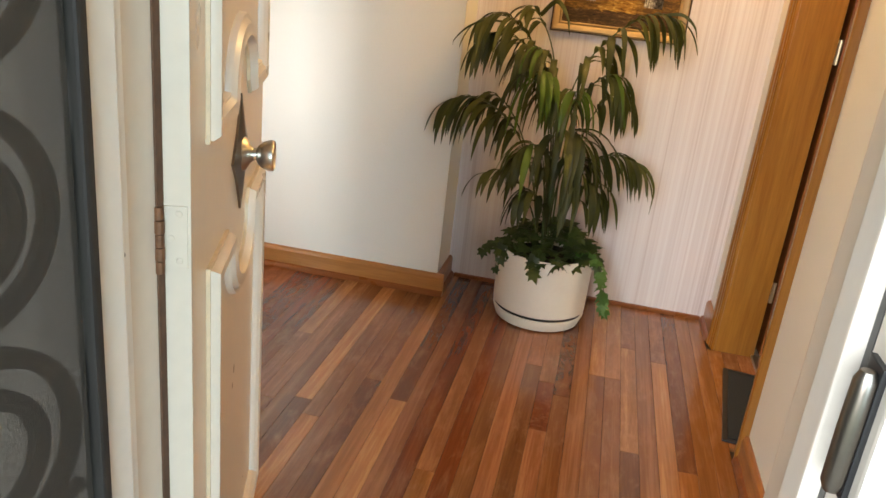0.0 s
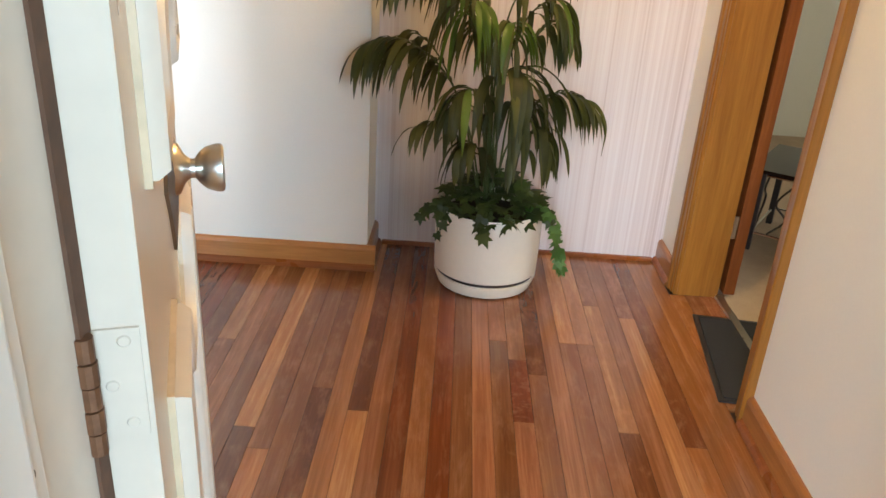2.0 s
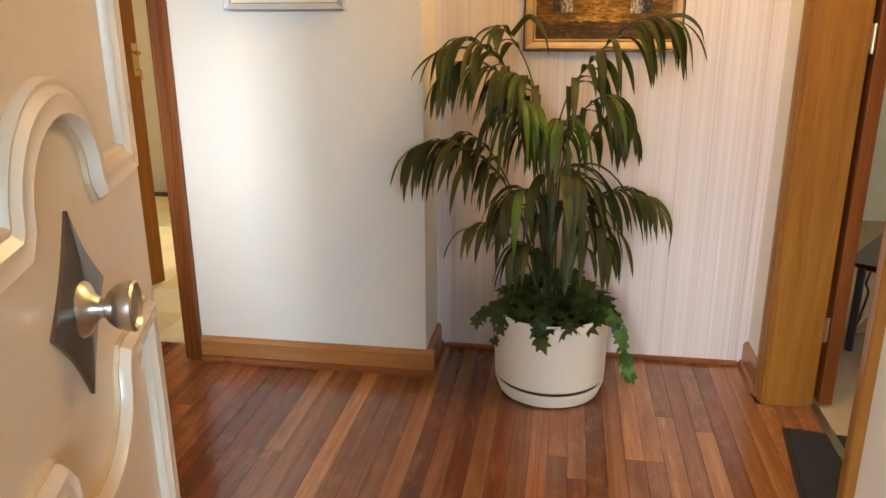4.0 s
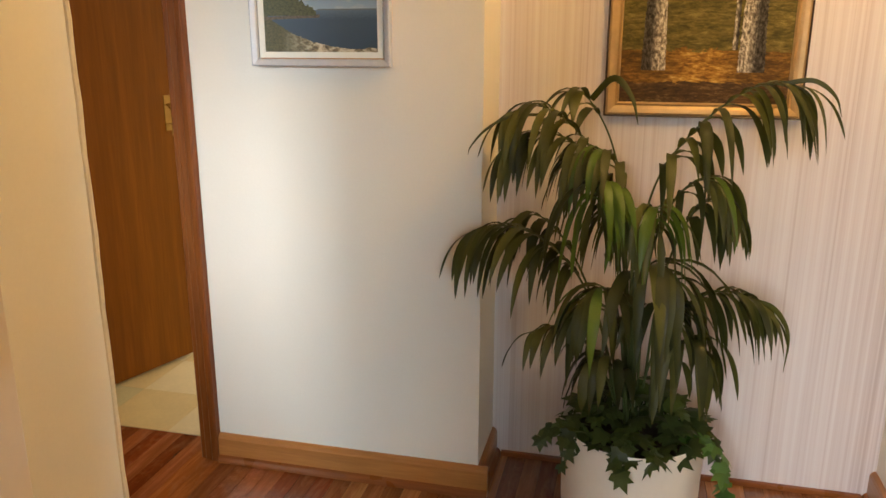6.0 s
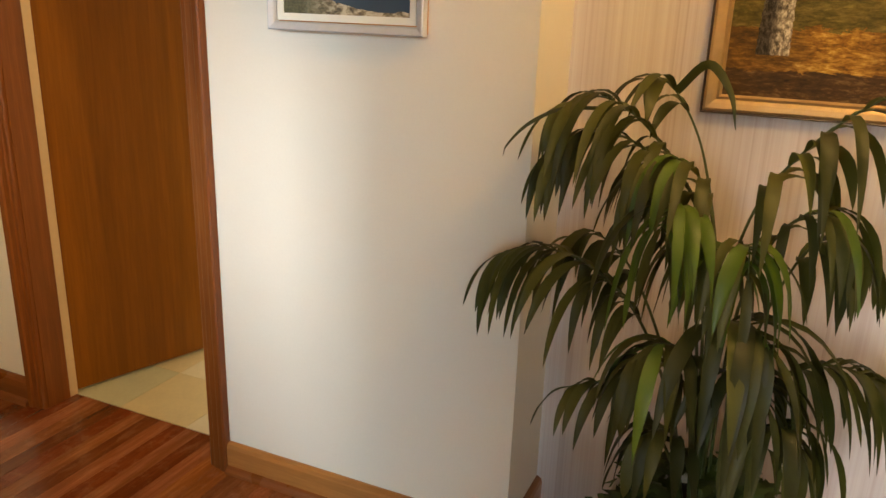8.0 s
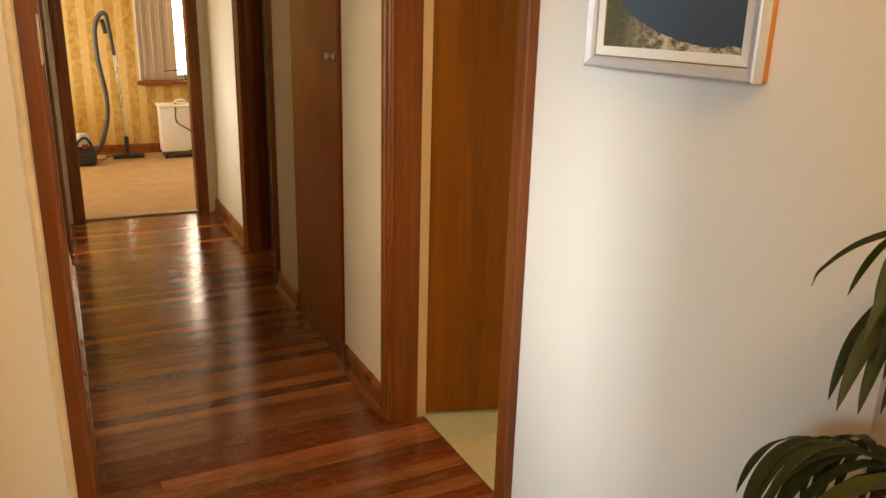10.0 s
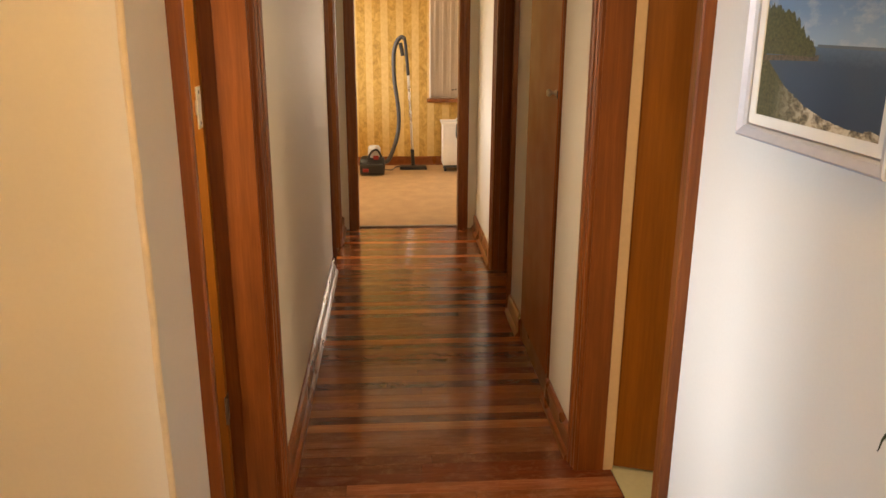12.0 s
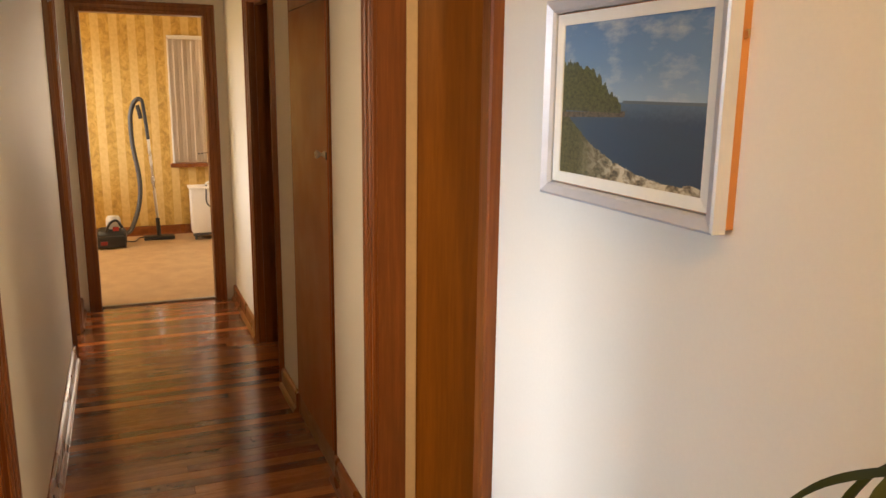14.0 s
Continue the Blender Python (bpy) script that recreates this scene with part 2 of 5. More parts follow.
STUDY, TOILET, BEDROOM, LOUNGE, ENTRY = (-1.55, -0.82), (-4.62, -4.16), (-0.90, -0.14), (-0.82, -0.055), (0.095, 0.865)


def wall(name, axis, a0, a1, b0, b1, holes=(), material=None, label="", top=CEIL, z0=0.0):
    """A wall along an axis from a0 to a1 and from face b0 to b1, with holes (a, a, z, z) through it."""
    bm = bmesh.new()

    def put(p, q, r, s):
        if q - p > 1e-4 and s - r > 1e-4:
            box(bm, *((p, q, b0, b1) if axis == "x" else (b0, b1, p, q)), r, s)
    edge = a0
    for p, q, r, s in sorted(holes):
        put(edge, p, z0, top)
        put(p, q, z0, r)
        put(p, q, s, top)
        edge = q
    put(edge, a1, z0, top)
    return tagged(finish(bm, name, material or CREAM_PAINT), label or "plain cream painted interior plaster wall", "wall", kind="structure")


def hole(span, top=TOP, z0=0.0, slack=0.025):
    return (span[0] - slack, span[1] + slack, z0, top + slack)


wall("wall_north", "x", -5.25, 0.0, NORTH, 0.12, [hole(KITCHEN), hole(CUPBOARD, 2.0, 0.0), hole(BATH)])
wall("wall_alcove_side", "y", 0.12, ALCOVE, -0.12, 0.0)
wall("wall_south", "x", -5.25, WEST, SOUTH - 0.13, SOUTH, [hole(STUDY), hole(TOILET)])
wall("wall_west", "y", FRONT, SOUTH - 0.13, WEST - 0.13, WEST)
wall("wall_east", "y", -2.66, ALCOVE, EAST, EAST + 0.16, [hole(LOUNGE)])
wall("wall_front", "x", -2.6, EAST, -2.49, FRONT, [(-2.0, -1.0, 1.0, 2.0), (ENTRY[0] - 0.03, ENTRY[1] + 0.03, 0.0, 2.05)])
wall("wall_hall_end", "y", SOUTH, NORTH, END - 0.12, END, [hole(BEDROOM)])
# rooms beyond the openings
wall("wall_kitchen_north", "x", -2.75, 0.12, 2.7, 2.82, [(-1.85, -0.35, 1.0, 2.0)])
wall("wall_kitchen_west", "y", 0.12, 2.7, -2.87, -2.75)
wall("wall_kitchen_east", "y", 0.385, 2.7, 0.0, 0.12)
wall("wall_lounge_east", "y", -1.6, 2.6, 3.9, 4.02, [(-1.0, 0.6, 0.95, 2.05)], GREEN_PAINT)
wall("wall_lounge_north", "x", 1.4, 4.02, 2.6, 2.72, material=GREEN_PAINT)
wall("wall_lounge_south", "x", 1.4, 4.02, -1.72, -1.6, material=GREEN_PAINT)
wall("wall_lounge_west", "y", ALCOVE + 0.12, 2.6, EAST + 0.04, EAST + 0.16, material=GREEN_PAINT)
wall("wall_bath_west", "y", 0.12, 1.6, -4.5, -4.38)
wall("wall_bath_east", "y", 0.12, 1.6, -3.1, -2.98)
wall("wall_bath_north", "x", -4.5, -2.98, 1.6, 1.72)
wall("wall_study_west", "y", -2.38, SOUTH - 0.13, -2.6, -2.48)
wall("wall_toilet_east", "y", -2.38, SOUTH - 0.13, -3.7, -3.58)
wall("wall_toilet_south", "x", -5.25, -3.58, -2.5, -2.38, [(-4.8, -4.0, 1.05, 1.95)])
wall("wall_cupboard_back", "x", -2.98, -2.87, 0.12, 0.7)
for name, axis, a0, a1, b0, b1 in (("wall_bedroom_north", "x", FAR - 0.15, -5.25, 1.9, 2.02), ("wall_bedroom_east", "y", 0.0, 1.9, -5.25, -5.13),
                                   ("wall_bedroom_southeast", "y", -2.5, SOUTH, -5.37, -5.25)):
    wall(name, axis, a0, a1, b0, b1)


def wallpaper_ochre():
    m, nodes, links, b = shader("ochre_striped_wallpaper", 0.75)
    tc = nodes.new("ShaderNodeTexCoord")
    sep = nodes.new("ShaderNodeSeparateXYZ")
    links.new(tc.outputs["Object"], sep.inputs[0])
    wave = maths(nodes, links, "SINE", maths(nodes, links, "MULTIPLY", sep.outputs["Y"], 2 * math.pi / 0.165))
    band = nodes.new("ShaderNodeMapRange")
    band.inputs["From Min"].default_value, band.inputs["From Max"].default_value = -0.25, 0.0
    links.new(wave, band.inputs["Value"])
    vec = coords(nodes, links, (1, 1, 0.8))
    flower = noise_tex(nodes, links, vec, 16, 4, 0.7, 1.0)
    motif = ramp(nodes, links, flower, [(0.36, (0.38, 0.215, 0.045)), (0.5, (0.52, 0.305, 0.063)), (0.64, (0.61, 0.38, 0.095))])
    pale = ramp(nodes, links, noise_tex(nodes, links, vec, 30), [(0.35, (0.60, 0.39, 0.13)), (0.65, (0.68, 0.46, 0.17))])
    links.new(mix(nodes, links, band.outputs[0], pale, motif), b.inputs["Base Color"])
    return m


def wallpaper_pink():
    """Fine uneven upright lines on a pale pink ground."""
    m, nodes, links, b = shader("pale_pink_lined_wallpaper", 0.6)
    fine = noise_tex(nodes, links, coords(nodes, links, (1, 1, 0.004)), 130, 2, 0.6)
    wide = noise_tex(nodes, links, coords(nodes, links, (1, 1, 0.002)), 18, 2, 0.5)
    fac = mix(nodes, links, 0.45, fine, wide)
    links.new(ramp(nodes, links, fac, [(0.34, (0.54, 0.45, 0.43)), (0.45, (0.65, 0.575, 0.56)), (0.62, (0.73, 0.68, 0.665))]), b.inputs["Base Color"])
    bump(nodes, links, b, fac, 0.25, 0.002)
    return m


OCHRE, PINK = wallpaper_ochre(), wallpaper_pink()
WINDOW = (-0.20, 1.30, 0.74, 2.0)
wall("wall_bedroom_far", "y", -2.62, 2.02, FAR - 0.15, FAR, [WINDOW], OCHRE, "bedroom wall with ochre striped floral wallpaper")
wall("wall_bedroom_south", "x", FAR, -5.25, -2.62, -2.5, [(-7.4, -5.8, 0.95, 2.0)], OCHRE, "bedroom wall with ochre striped floral wallpaper")
wall("wall_alcove", "x", -0.12, EAST + 0.04, ALCOVE, ALCOVE + 0.12, material=PINK, label="alcove wall with pale pink finely lined wallpaper")

tagged(finish(block(-8.1, 4.1, -2.7, 2.9, CEIL, CEIL + 0.12), "ceiling", CEILING_PAINT), "plain white painted plaster ceiling", "ceiling", kind="structure")

# ground outside and the porch
GROUND = plain("outdoor_ground", (0.13, 0.15, 0.07), 0.9, vary=0.3, scale=0.6, grain=12)
CONCRETE = plain("porch_concrete", (0.42, 0.40, 0.37), 0.85, vary=0.12, scale=3, bumpy=0.3)
tagged(finish(block(-1500, 1500, -1500, 1500, -0.9, -0.55), "ground", GROUND), "grassy ground around the house", "ground", kind="structure")
tagged(finish(block(-0.9, 2.2, -4.6, -2.53, -0.55, -0.06, 0.01), "porch", CONCRETE), "grey concrete porch slab at the front door", "porch", kind="structure")

# Unseen slab added to keep light from above off the entry floor.
tagged(finish(block(-0.9, 2.2, -4.6, -2.53, 2.42, 2.54, 0.01), "porch_light_block", CEILING_PAINT), "unseen white slab added over the porch to cut light from above", "porch roof", kind="structure")

# floors
SUBFLOOR = plain("dark_subfloor", (0.05, 0.025, 0.012), 0.7)
CARPET = plain("tan_wool_carpet", (0.50, 0.33, 0.18), 0.95, vary=0.16, scale=7, bumpy=0.8, grain=180)
LOUNGE_CARPET = plain("beige_carpet", (0.42, 0.34, 0.25), 0.95, vary=0.14, scale=9, bumpy=0.8, grain=180)
PALE_VINYL = plain("pale_vinyl", (0.66, 0.60, 0.48), 0.5, vary=0.06)
floor = tagged(finish(block(-5.19, EAST + 0.15, -2.53, 0.385, -0.3, -0.012), "floor", SUBFLOOR), "narrow varnished timber strip floor in mixed red and honey tones", "floor", kind="structure")
tagged(finish(block(FAR, -5.19, -2.5, 1.9, -0.3, 0.008), "floor_bedroom", CARPET), "tan wool carpet on the bedroom floor", "carpet", kind="structure")
tagged(finish(block(EAST + 0.15, 3.9, -1.6, 2.6, -0.3, 0.004), "floor_lounge", LOUNGE_CARPET), "beige carpet on the lounge floor", "carpet", kind="structure")
tagged(finish(block(-5.25, -3.7, -2.5, SOUTH - 0.13, -0.3, 0.0), "floor_toilet", LOUNGE_CARPET), "pale floor of a side room", "floor", kind="structure")
tagged(finish(block(-2.48, -0.58, -2.38, SOUTH - 0.035, -0.31, 0.004), "floor_study", PALE_VINYL), "beige carpet of a side room", "floor", kind="structure")
tagged(finish(block(-4.38, -3.1, 0.12, 1.6, -0.3, 0.0), "floor_bath", LOUNGE_CARPET), "pale floor of a side room", "floor", kind="structure")
kitchen_floor = tagged(finish(block(-2.75, 0.0, 0.12, 2.7, -0.3, -0.004), "floor_kitchen", SUBFLOOR), "cream and pale green vinyl tiles on the kitchen floor", "floor", kind="structure")

# ---------------------------------------------------------------- joinery
CASING = [(0.0, 0.0), (0.0, 0.010), (0.005, 0.014), (0.018, 0.014), (0.022, 0.018), (0.044, 0.019), (0.049, 0.024), (0.066, 0.026), (0.071, 0.022), (0.073, 0.0)]


def placer(axis, face, way):
    """The map from (along, height, out of the wall) to space for a wall whose face is at face, looking way (+1 or -1)."""
    if axis == "x":
        return lambda a, z, u: (a, face + way * u, z)
    return lambda a, z, u: (face + way * u, a, z)


def doorway(name, axis, span, faces, material, label, top=TOP, casings=(True, True), stop=None, sides=None):
    """Lining, stops and casings of a door opening. faces: the two wall faces, low and high."""
    a0, a1 = span
    lo, hi = faces
    root = tagged(empty(name), label, "door frame", kind="structure")

    def bar(p, q, r, s, z0, z1, part_name):
        part(part_name, box(bmesh.new(), *((p, q, r, s) if axis == "x" else (r, s, p, q)), z0, z1, 0.002), material, root)
    bar(a0 - 0.024, a0, lo, hi, 0, top, "jamb")
    bar(a1, a1 + 0.024, lo, hi, 0, top, "jamb")
    bar(a0 - 0.024, a1 + 0.024, lo, hi, top, top + 0.024, "head_jamb")
    if stop:
        s0, s1 = stop
        bar(a0, a0 + 0.012, s0, s1, 0, top - 0.012, "door_stop")
        bar(a1 - 0.012, a1, s0, s1, 0, top - 0.012, "door_stop")
        bar(a0, a1, s0, s1, top - 0.012, top, "door_stop")
    for face, way, on in ((lo, -1, casings[0]), (hi, 1, casings[1])):
        if on:
            path = [(a0 - 0.004, 0.0), (a0 - 0.004, top + 0.004), (a1 + 0.004, top + 0.004), (a1 + 0.004, 0.0)]
            part("casing", sweep(bmesh.new(), path, CASING, placer(axis, face, way)), material, root)
    return root


kitchen_frame = doorway("door_1", "x", KITCHEN, (0.0, 0.092), RED_WOOD, "red-brown varnished timber frame of the kitchen doorway", casings=(True, False))
doorway("door_2", "x", BATH, (0.0, 0.12), RED_WOOD, "dark red-brown timber frame of a side doorway", stop=(0.03, 0.07))
doorway("door_3", "x", STUDY, (SOUTH - 0.13, SOUTH), RED_WOOD, "red-brown varnished timber frame of a hall doorway", stop=(SOUTH - 0.096, SOUTH - 0.004))
doorway("door_4", "x", TOILET, (SOUTH - 0.13, SOUTH), RED_WOOD, "dark red-brown timber frame at the end of the hall", stop=(SOUTH - 0.085, SOUTH - 0.045))
doorway("door_5", "y", BEDROOM, (END - 0.12, END), RED_WOOD, "dark timber frame of the open bedroom doorway")
doorway("door_6", "y", LOUNGE, (EAST, EAST + 0.16), GOLD_WOOD, "golden varnished timber frame of the lounge doorway", casings=(True, False))

part("rebate_strip", block(KITCHEN[0] - 0.0245, KITCHEN[0] - 0.001, 0.0925, 0.1265, 0.0, TOP, 0.001), plain("tan_rebate_paint", (0.60, 0.43, 0.26), 0.4, vary=0.08), kitchen_frame, "tan painted rebate behind the door stop")

SKIRT = [(0.0, 0.0), (0.0, 0.034), (0.008, 0.032), (0.018, 0.026), (0.024, 0.018), (0.085, 0.018), (0.096, 0.014), (0.102, 0.006), (0.102, 0.0)]


def skirting(name, axis, a0, a1, face, way, material, ends=""):
    """A skirting board with a quadrant bead at its foot along a wall face; the profile is height by depth."""
    bm = bmesh.new()
    put = placer(axis, face, way)
    rings = [[bm.verts.new(put(a, h, d)) for h, d in SKIRT] for a in (a0, a1)]
    k = len(SKIRT)
    for j in range(k):
        bm.faces.new((rings[0][j], rings[0][(j + 1) % k], rings[1][(j + 1) % k], rings[1][j]))
    bm.faces.new(rings[0][::-1])
    bm.faces.new(rings[1])
    for f in bm.faces:
        f.material_index = 1 if max(v.co.z for v in f.verts) < 0.025 else 0
    bmesh.ops.recalc_face_normals(bm, faces=bm.faces)
    return tagged(finish(bm, name, [material, RED_WOOD_X]), "varnished timber skirting board with a quadrant bead", "skirting board", kind="structure")


skirting("baseboard_entry", "x", KITCHEN[1] + 0.078, 0.034, NORTH, -1, GOLD_WOOD_X)
skirting("baseboard_return", "y", 0.0, ALCOVE, 0.0, 1, GOLD_WOOD_Y)
skirting("baseboard_alcove_east", "y", LOUNGE[1] + 0.078, ALCOVE, EAST, -1, GOLD_WOOD_Y)
skirting("baseboard_east", "y", FRONT, LOUNGE[0] - 0.078, EAST, -1, GOLD_WOOD_Y)
skirting("baseboard_west", "y", FRONT, SOUTH, WEST, 1, GOLD_WOOD_Y)
skirting("baseboard_south_corner", "x", STUDY[1] + 0.078, WEST + 0.034, SOUTH, 1, GOLD_WOOD_X)
skirting("baseboard_south", "x", TOILET[1] + 0.078, STUDY[0] - 0.078, SOUTH, 1, RED_WOOD_X)
skirting("baseboard_south_end", "x", END, TOILET[0] - 0.078, SOUTH, 1, RED_WOOD_X)
skirting("baseboard_north", "x", CUPBOARD[1] + 0.02, KITCHEN[0] - 0.078, NORTH, -1, RED_WOOD_X)
skirting("baseboard_north_mid", "x", BATH[1] + 0.078, CUPBOARD[0] - 0.02, NORTH, -1, RED_WOOD_X)
skirting("baseboard_north_end", "x", END, BATH[0] - 0.078, NORTH, -1, RED_WOOD_X)
skirting("baseboard_bedroom", "y", -2.5, 1.9, FAR, 1, RED_WOOD_X)
tagged(finish(block(0.034, EAST - 0.034, ALCOVE - 0.016, ALCOVE, 0, 0.018, 0.004), "trim", RED_WOOD_X), "thin dark timber bead under the lined wallpaper", "trim", kind="structure")
tagged(finish(block(END - 0.075, END - 0.045, BEDROOM[0], BEDROOM[1], 0, 0.012, 0.004), "threshold_bedroom", DARK_STEEL), "dark carpet strip across the bedroom doorway", "threshold", kind="structure")
tagged(finish(block(EAST + 0.15, EAST + 0.18, LOUNGE[0], LOUNGE[1], 0, 0.012, 0.004), "threshold_lounge", STEEL), "pale metal carpet strip in the lounge doorway", "threshold", kind="structure")

# uneven painted bead on the corner where the entry meets the hall
random.seed(21)
bead = tube(bmesh.new(), [(WEST + random.uniform(-0.0012, 0.0012), SOUTH + random.uniform(-0.0012, 0.0012), 0.1 + 0.047 * i) for i in range(51)], 0.006, 8)
tagged(finish(bead, "corner_trim", plain("yellowed_cream_paint", (0.76, 0.63, 0.42), 0.5, vary=0.12, scale=10), smooth=True), "uneven yellowed bead of paint on the hall corner", "trim", kind="structure")
# ---------------------------------------------------------------- front door
front = tagged(empty("front_door", Matrix.Translation((0.128, -2.372, 0.0)) @ Matrix.Rotation(radians(108.5), 4, "Z")),
               "open cream painted front door with raised arched mouldings and a central knob", "door")
# leaf: local x runs from the hinge edge, local y = 0 is the outer face (it looks along -y)
part("leaf", block(0.0, 0.765, 0.0, 0.042, 0.012, 1.99, 0.002), DOOR_PAINT, front)
MOULD = [(-0.021, 0.0), (-0.021, 0.010), (-0.015, 0.019), (-0.006, 0.015), (0.004, 0.017), (0.012, 0.009), (0.018, 0.011), (0.021, 0.006), (0.021, 0.0)]


def panel_path(low):
    """The outline of a panel whose inner end makes room for the knob with an arch."""
    z0 = 1.178
    pts = [(0.125, 1.86), (0.125, z0), (0.262, z0)]
    pts += [(0.40 - 0.128 * math.cos(a), z0 + 0.012 + 0.095 * math.sin(a)) for a in (math.pi * k / 14 for k in range(15))]
    pts += [(0.538, z0), (0.675, z0), (0.675, 1.86)]
    if low:
        pts = [(u, 2.124 - z if z < 1.8 else 0.2) for u, z in pts][::-1]
    return pts


for low in (False, True):
    part("moulding", sweep(bmesh.new(), panel_path(low), MOULD, lambda a, z, u: (a, -u, z), closed=True), DOOR_PAINT, front,
         "raised cream moulding with worn golden edges", smooth=True)
    # Golden line: edge wear plus the groove's warm shade, put into the colour.
    inner = [(-0.0255, 0.0), (-0.0255, 0.006), (-0.0205, 0.006), (-0.0205, 0.0)]
    part("moulding_line", sweep(bmesh.new(), panel_path(low), inner, lambda a, z, u: (a, -u, z), closed=True), EDGE_WEAR_SHADE, front, "golden line of wear and painted groove shade beside the moulding")
plate = bmesh.new()
tips = [(0.0, 0.104), (0.093, 0.0), (0.0, -0.104), (-0.093, 0.0)]
outline = []
for k in range(4):
    p, q = Vector(tips[k]), Vector(tips[(k + 1) % 4])
    outline += [p.lerp(q, t) * (1 - 0.10 * math.sin(math.pi * t)) for t in (i / 8 for i in range(8))]
centre = plate.verts.new((0.418, -0.013, 1.066))
rims = [[plate.verts.new((0.418 + p.x * s, -d, 1.066 + p.y * s)) for p in outline] for s, d in ((1.0, 0.0), (1.0, 0.004), (0.55, 0.009))]
for i in range(len(outline)):
    j = (i + 1) % len(outline)
    for a, b in zip(rims, rims[1:]):
        plate.faces.new((a[i], a[j], b[j], b[i]))
    plate.faces.new((rims[-1][i], rims[-1][j], centre))
bmesh.ops.recalc_face_normals(plate, faces=plate.faces)
part("escutcheon", plate, DARK_STEEL, front, "dark bronze kite-shaped knob plate", smooth=True)
knob = lathe(bmesh.new(), [(0.0, -0.008), (0.031, -0.008), (0.028, -0.014), (0.016, -0.020), (0.011, -0.026), (0.011, -0.031), (0.017, -0.035), (0.024, -0.043),
                           (0.0275, -0.054), (0.0275, -0.060), (0.025, -0.0625), (0.021, -0.058), (0.0, -0.056)], 32, (0.408, 0.0, 1.066), "y")
part("knob", knob, STEEL, front, "brushed nickel round knob", smooth=True)
for z in (0.25, 1.054, 1.8):
    leaf_plate = part("hinge", block(-0.0026, 0.001, 0.004, 0.037, z - 0.042, z + 0.042, 0.0008), DOOR_PAINT, front, "painted-over steel hinge")
    for k in range(5):
        part("knuckle", tube(bmesh.new(), [(-0.012, 0.036, z - 0.044 + 0.0178 * k), (-0.012, 0.036, z - 0.0275 + 0.0178 * k)], 0.0062 + 0.0006 * (k % 2), 10), RUST, leaf_plate, "bare worn hinge knuckle")
    for dz in (-0.03, 0.0, 0.033):
        part("screw", lathe(bmesh.new(), [(0.0, -0.0038), (0.0035, -0.0036), (0.0045, -0.0026), (0.005, 0.0)], 12, (0.0, 0.014 if dz else 0.024, z + dz), "x"), DOOR_PAINT, leaf_plate)

# frame of the front door: painted jambs, outer strips, seal
frame_1 = tagged(empty("door_frame_entry"), "cream and white painted frame of the front doorway", "door frame", kind="structure")
for side, (x0, x1) in enumerate(((ENTRY[0] - 0.03, ENTRY[0]), (ENTRY[1], ENTRY[1] + 0.03))):
    part("jamb", block(x0, x1, -2.468, FRONT + 0.004, -0.05, 2.05, 0.003), DOOR_PAINT, frame_1)
    part("outer_strip", block(x0 - (0.02 if side == 0 else 0.012), x1 + (0.012 if side == 0 else 0.02), -2.497, -2.470, -0.05, 2.05, 0.002), WHITE_PAINT, frame_1, "white painted outer strip")
    part("outer_strip", block(x0 - (0.02 if side == 0 else 0.026), x1 + (0.026 if side == 0 else 0.02), -2.548, -2.4995, -0.05, 2.05, 0.003), WHITE_PAINT, frame_1, "white painted outer strip")
part("head_jamb", block(ENTRY[0] - 0.03, ENTRY[1] + 0.03, -2.468, FRONT + 0.004, 2.02, 2.05, 0.003), DOOR_PAINT, frame_1)
part("sill", block(ENTRY[0], ENTRY[1], -2.57, -2.515, -0.058, 0.004, 0.006), RED_WOOD_X, frame_1, "varnished timber door sill")
# Dark brown strip that fills the gap between jamb and hinge edge.
part("jamb_gap", block(ENTRY[0] - 0.001, ENTRY[0] + 0.003, -2.398, -2.384, 0.0, 2.0), STRIP_BROWN, frame_1, "dark brown strip in the gap beside the hinges")
for z in (0.62, 1.066, 1.6):
    part("nail_hole", lathe(bmesh.new(), [(0.0, 0.0012), (0.004, 0.0012), (0.0045, 0.0)], 12, (ENTRY[0] + 0.012, -2.484, z), "x"), DARK_STEEL, frame_1)
part("seal", block(ENTRY[1] - 0.010, ENTRY[1] + 0.016, -2.566, -2.549, -0.05, 2.05, 0.003), BLACK, frame_1, "black rubber weather seal")
inner_casing = sweep(bmesh.new(), [(ENTRY[0] - 0.01, 0.0), (ENTRY[0] - 0.01, 2.03), (ENTRY[1] + 0.01, 2.03), (ENTRY[1] + 0.01, 0.0)], CASING, placer("x", FRONT, 1))
part("casing", inner_casing, DOOR_PAINT, frame_1)

# white frame of the screen door with its latch, outside the jamb
latch = tagged(empty("screen_door_frame"), "white screen door frame with a grey metal latch and black catch", "door frame")
part("post", block(ENTRY[1] - 0.012, ENTRY[1] + 0.055, -2.63, -2.568, -0.06, 2.05, 0.005), WHITE_PAINT, latch)
part("catch", block(ENTRY[1] - 0.017, ENTRY[1] - 0.0115, -2.614, -2.580, 1.028, 1.152, 0.002), BLACK, latch, "black latch catch")
part("lever", lathe(bmesh.new(), [(0.0, 1.032), (0.006, 1.034), (0.0095, 1.042), (0.010, 1.09), (0.0095, 1.138), (0.006, 1.146), (0.0, 1.148)], 16, (ENTRY[1] - 0.024, -2.606, 0.0)), DARK_STEEL, latch, "grey metal lever", smooth=True)

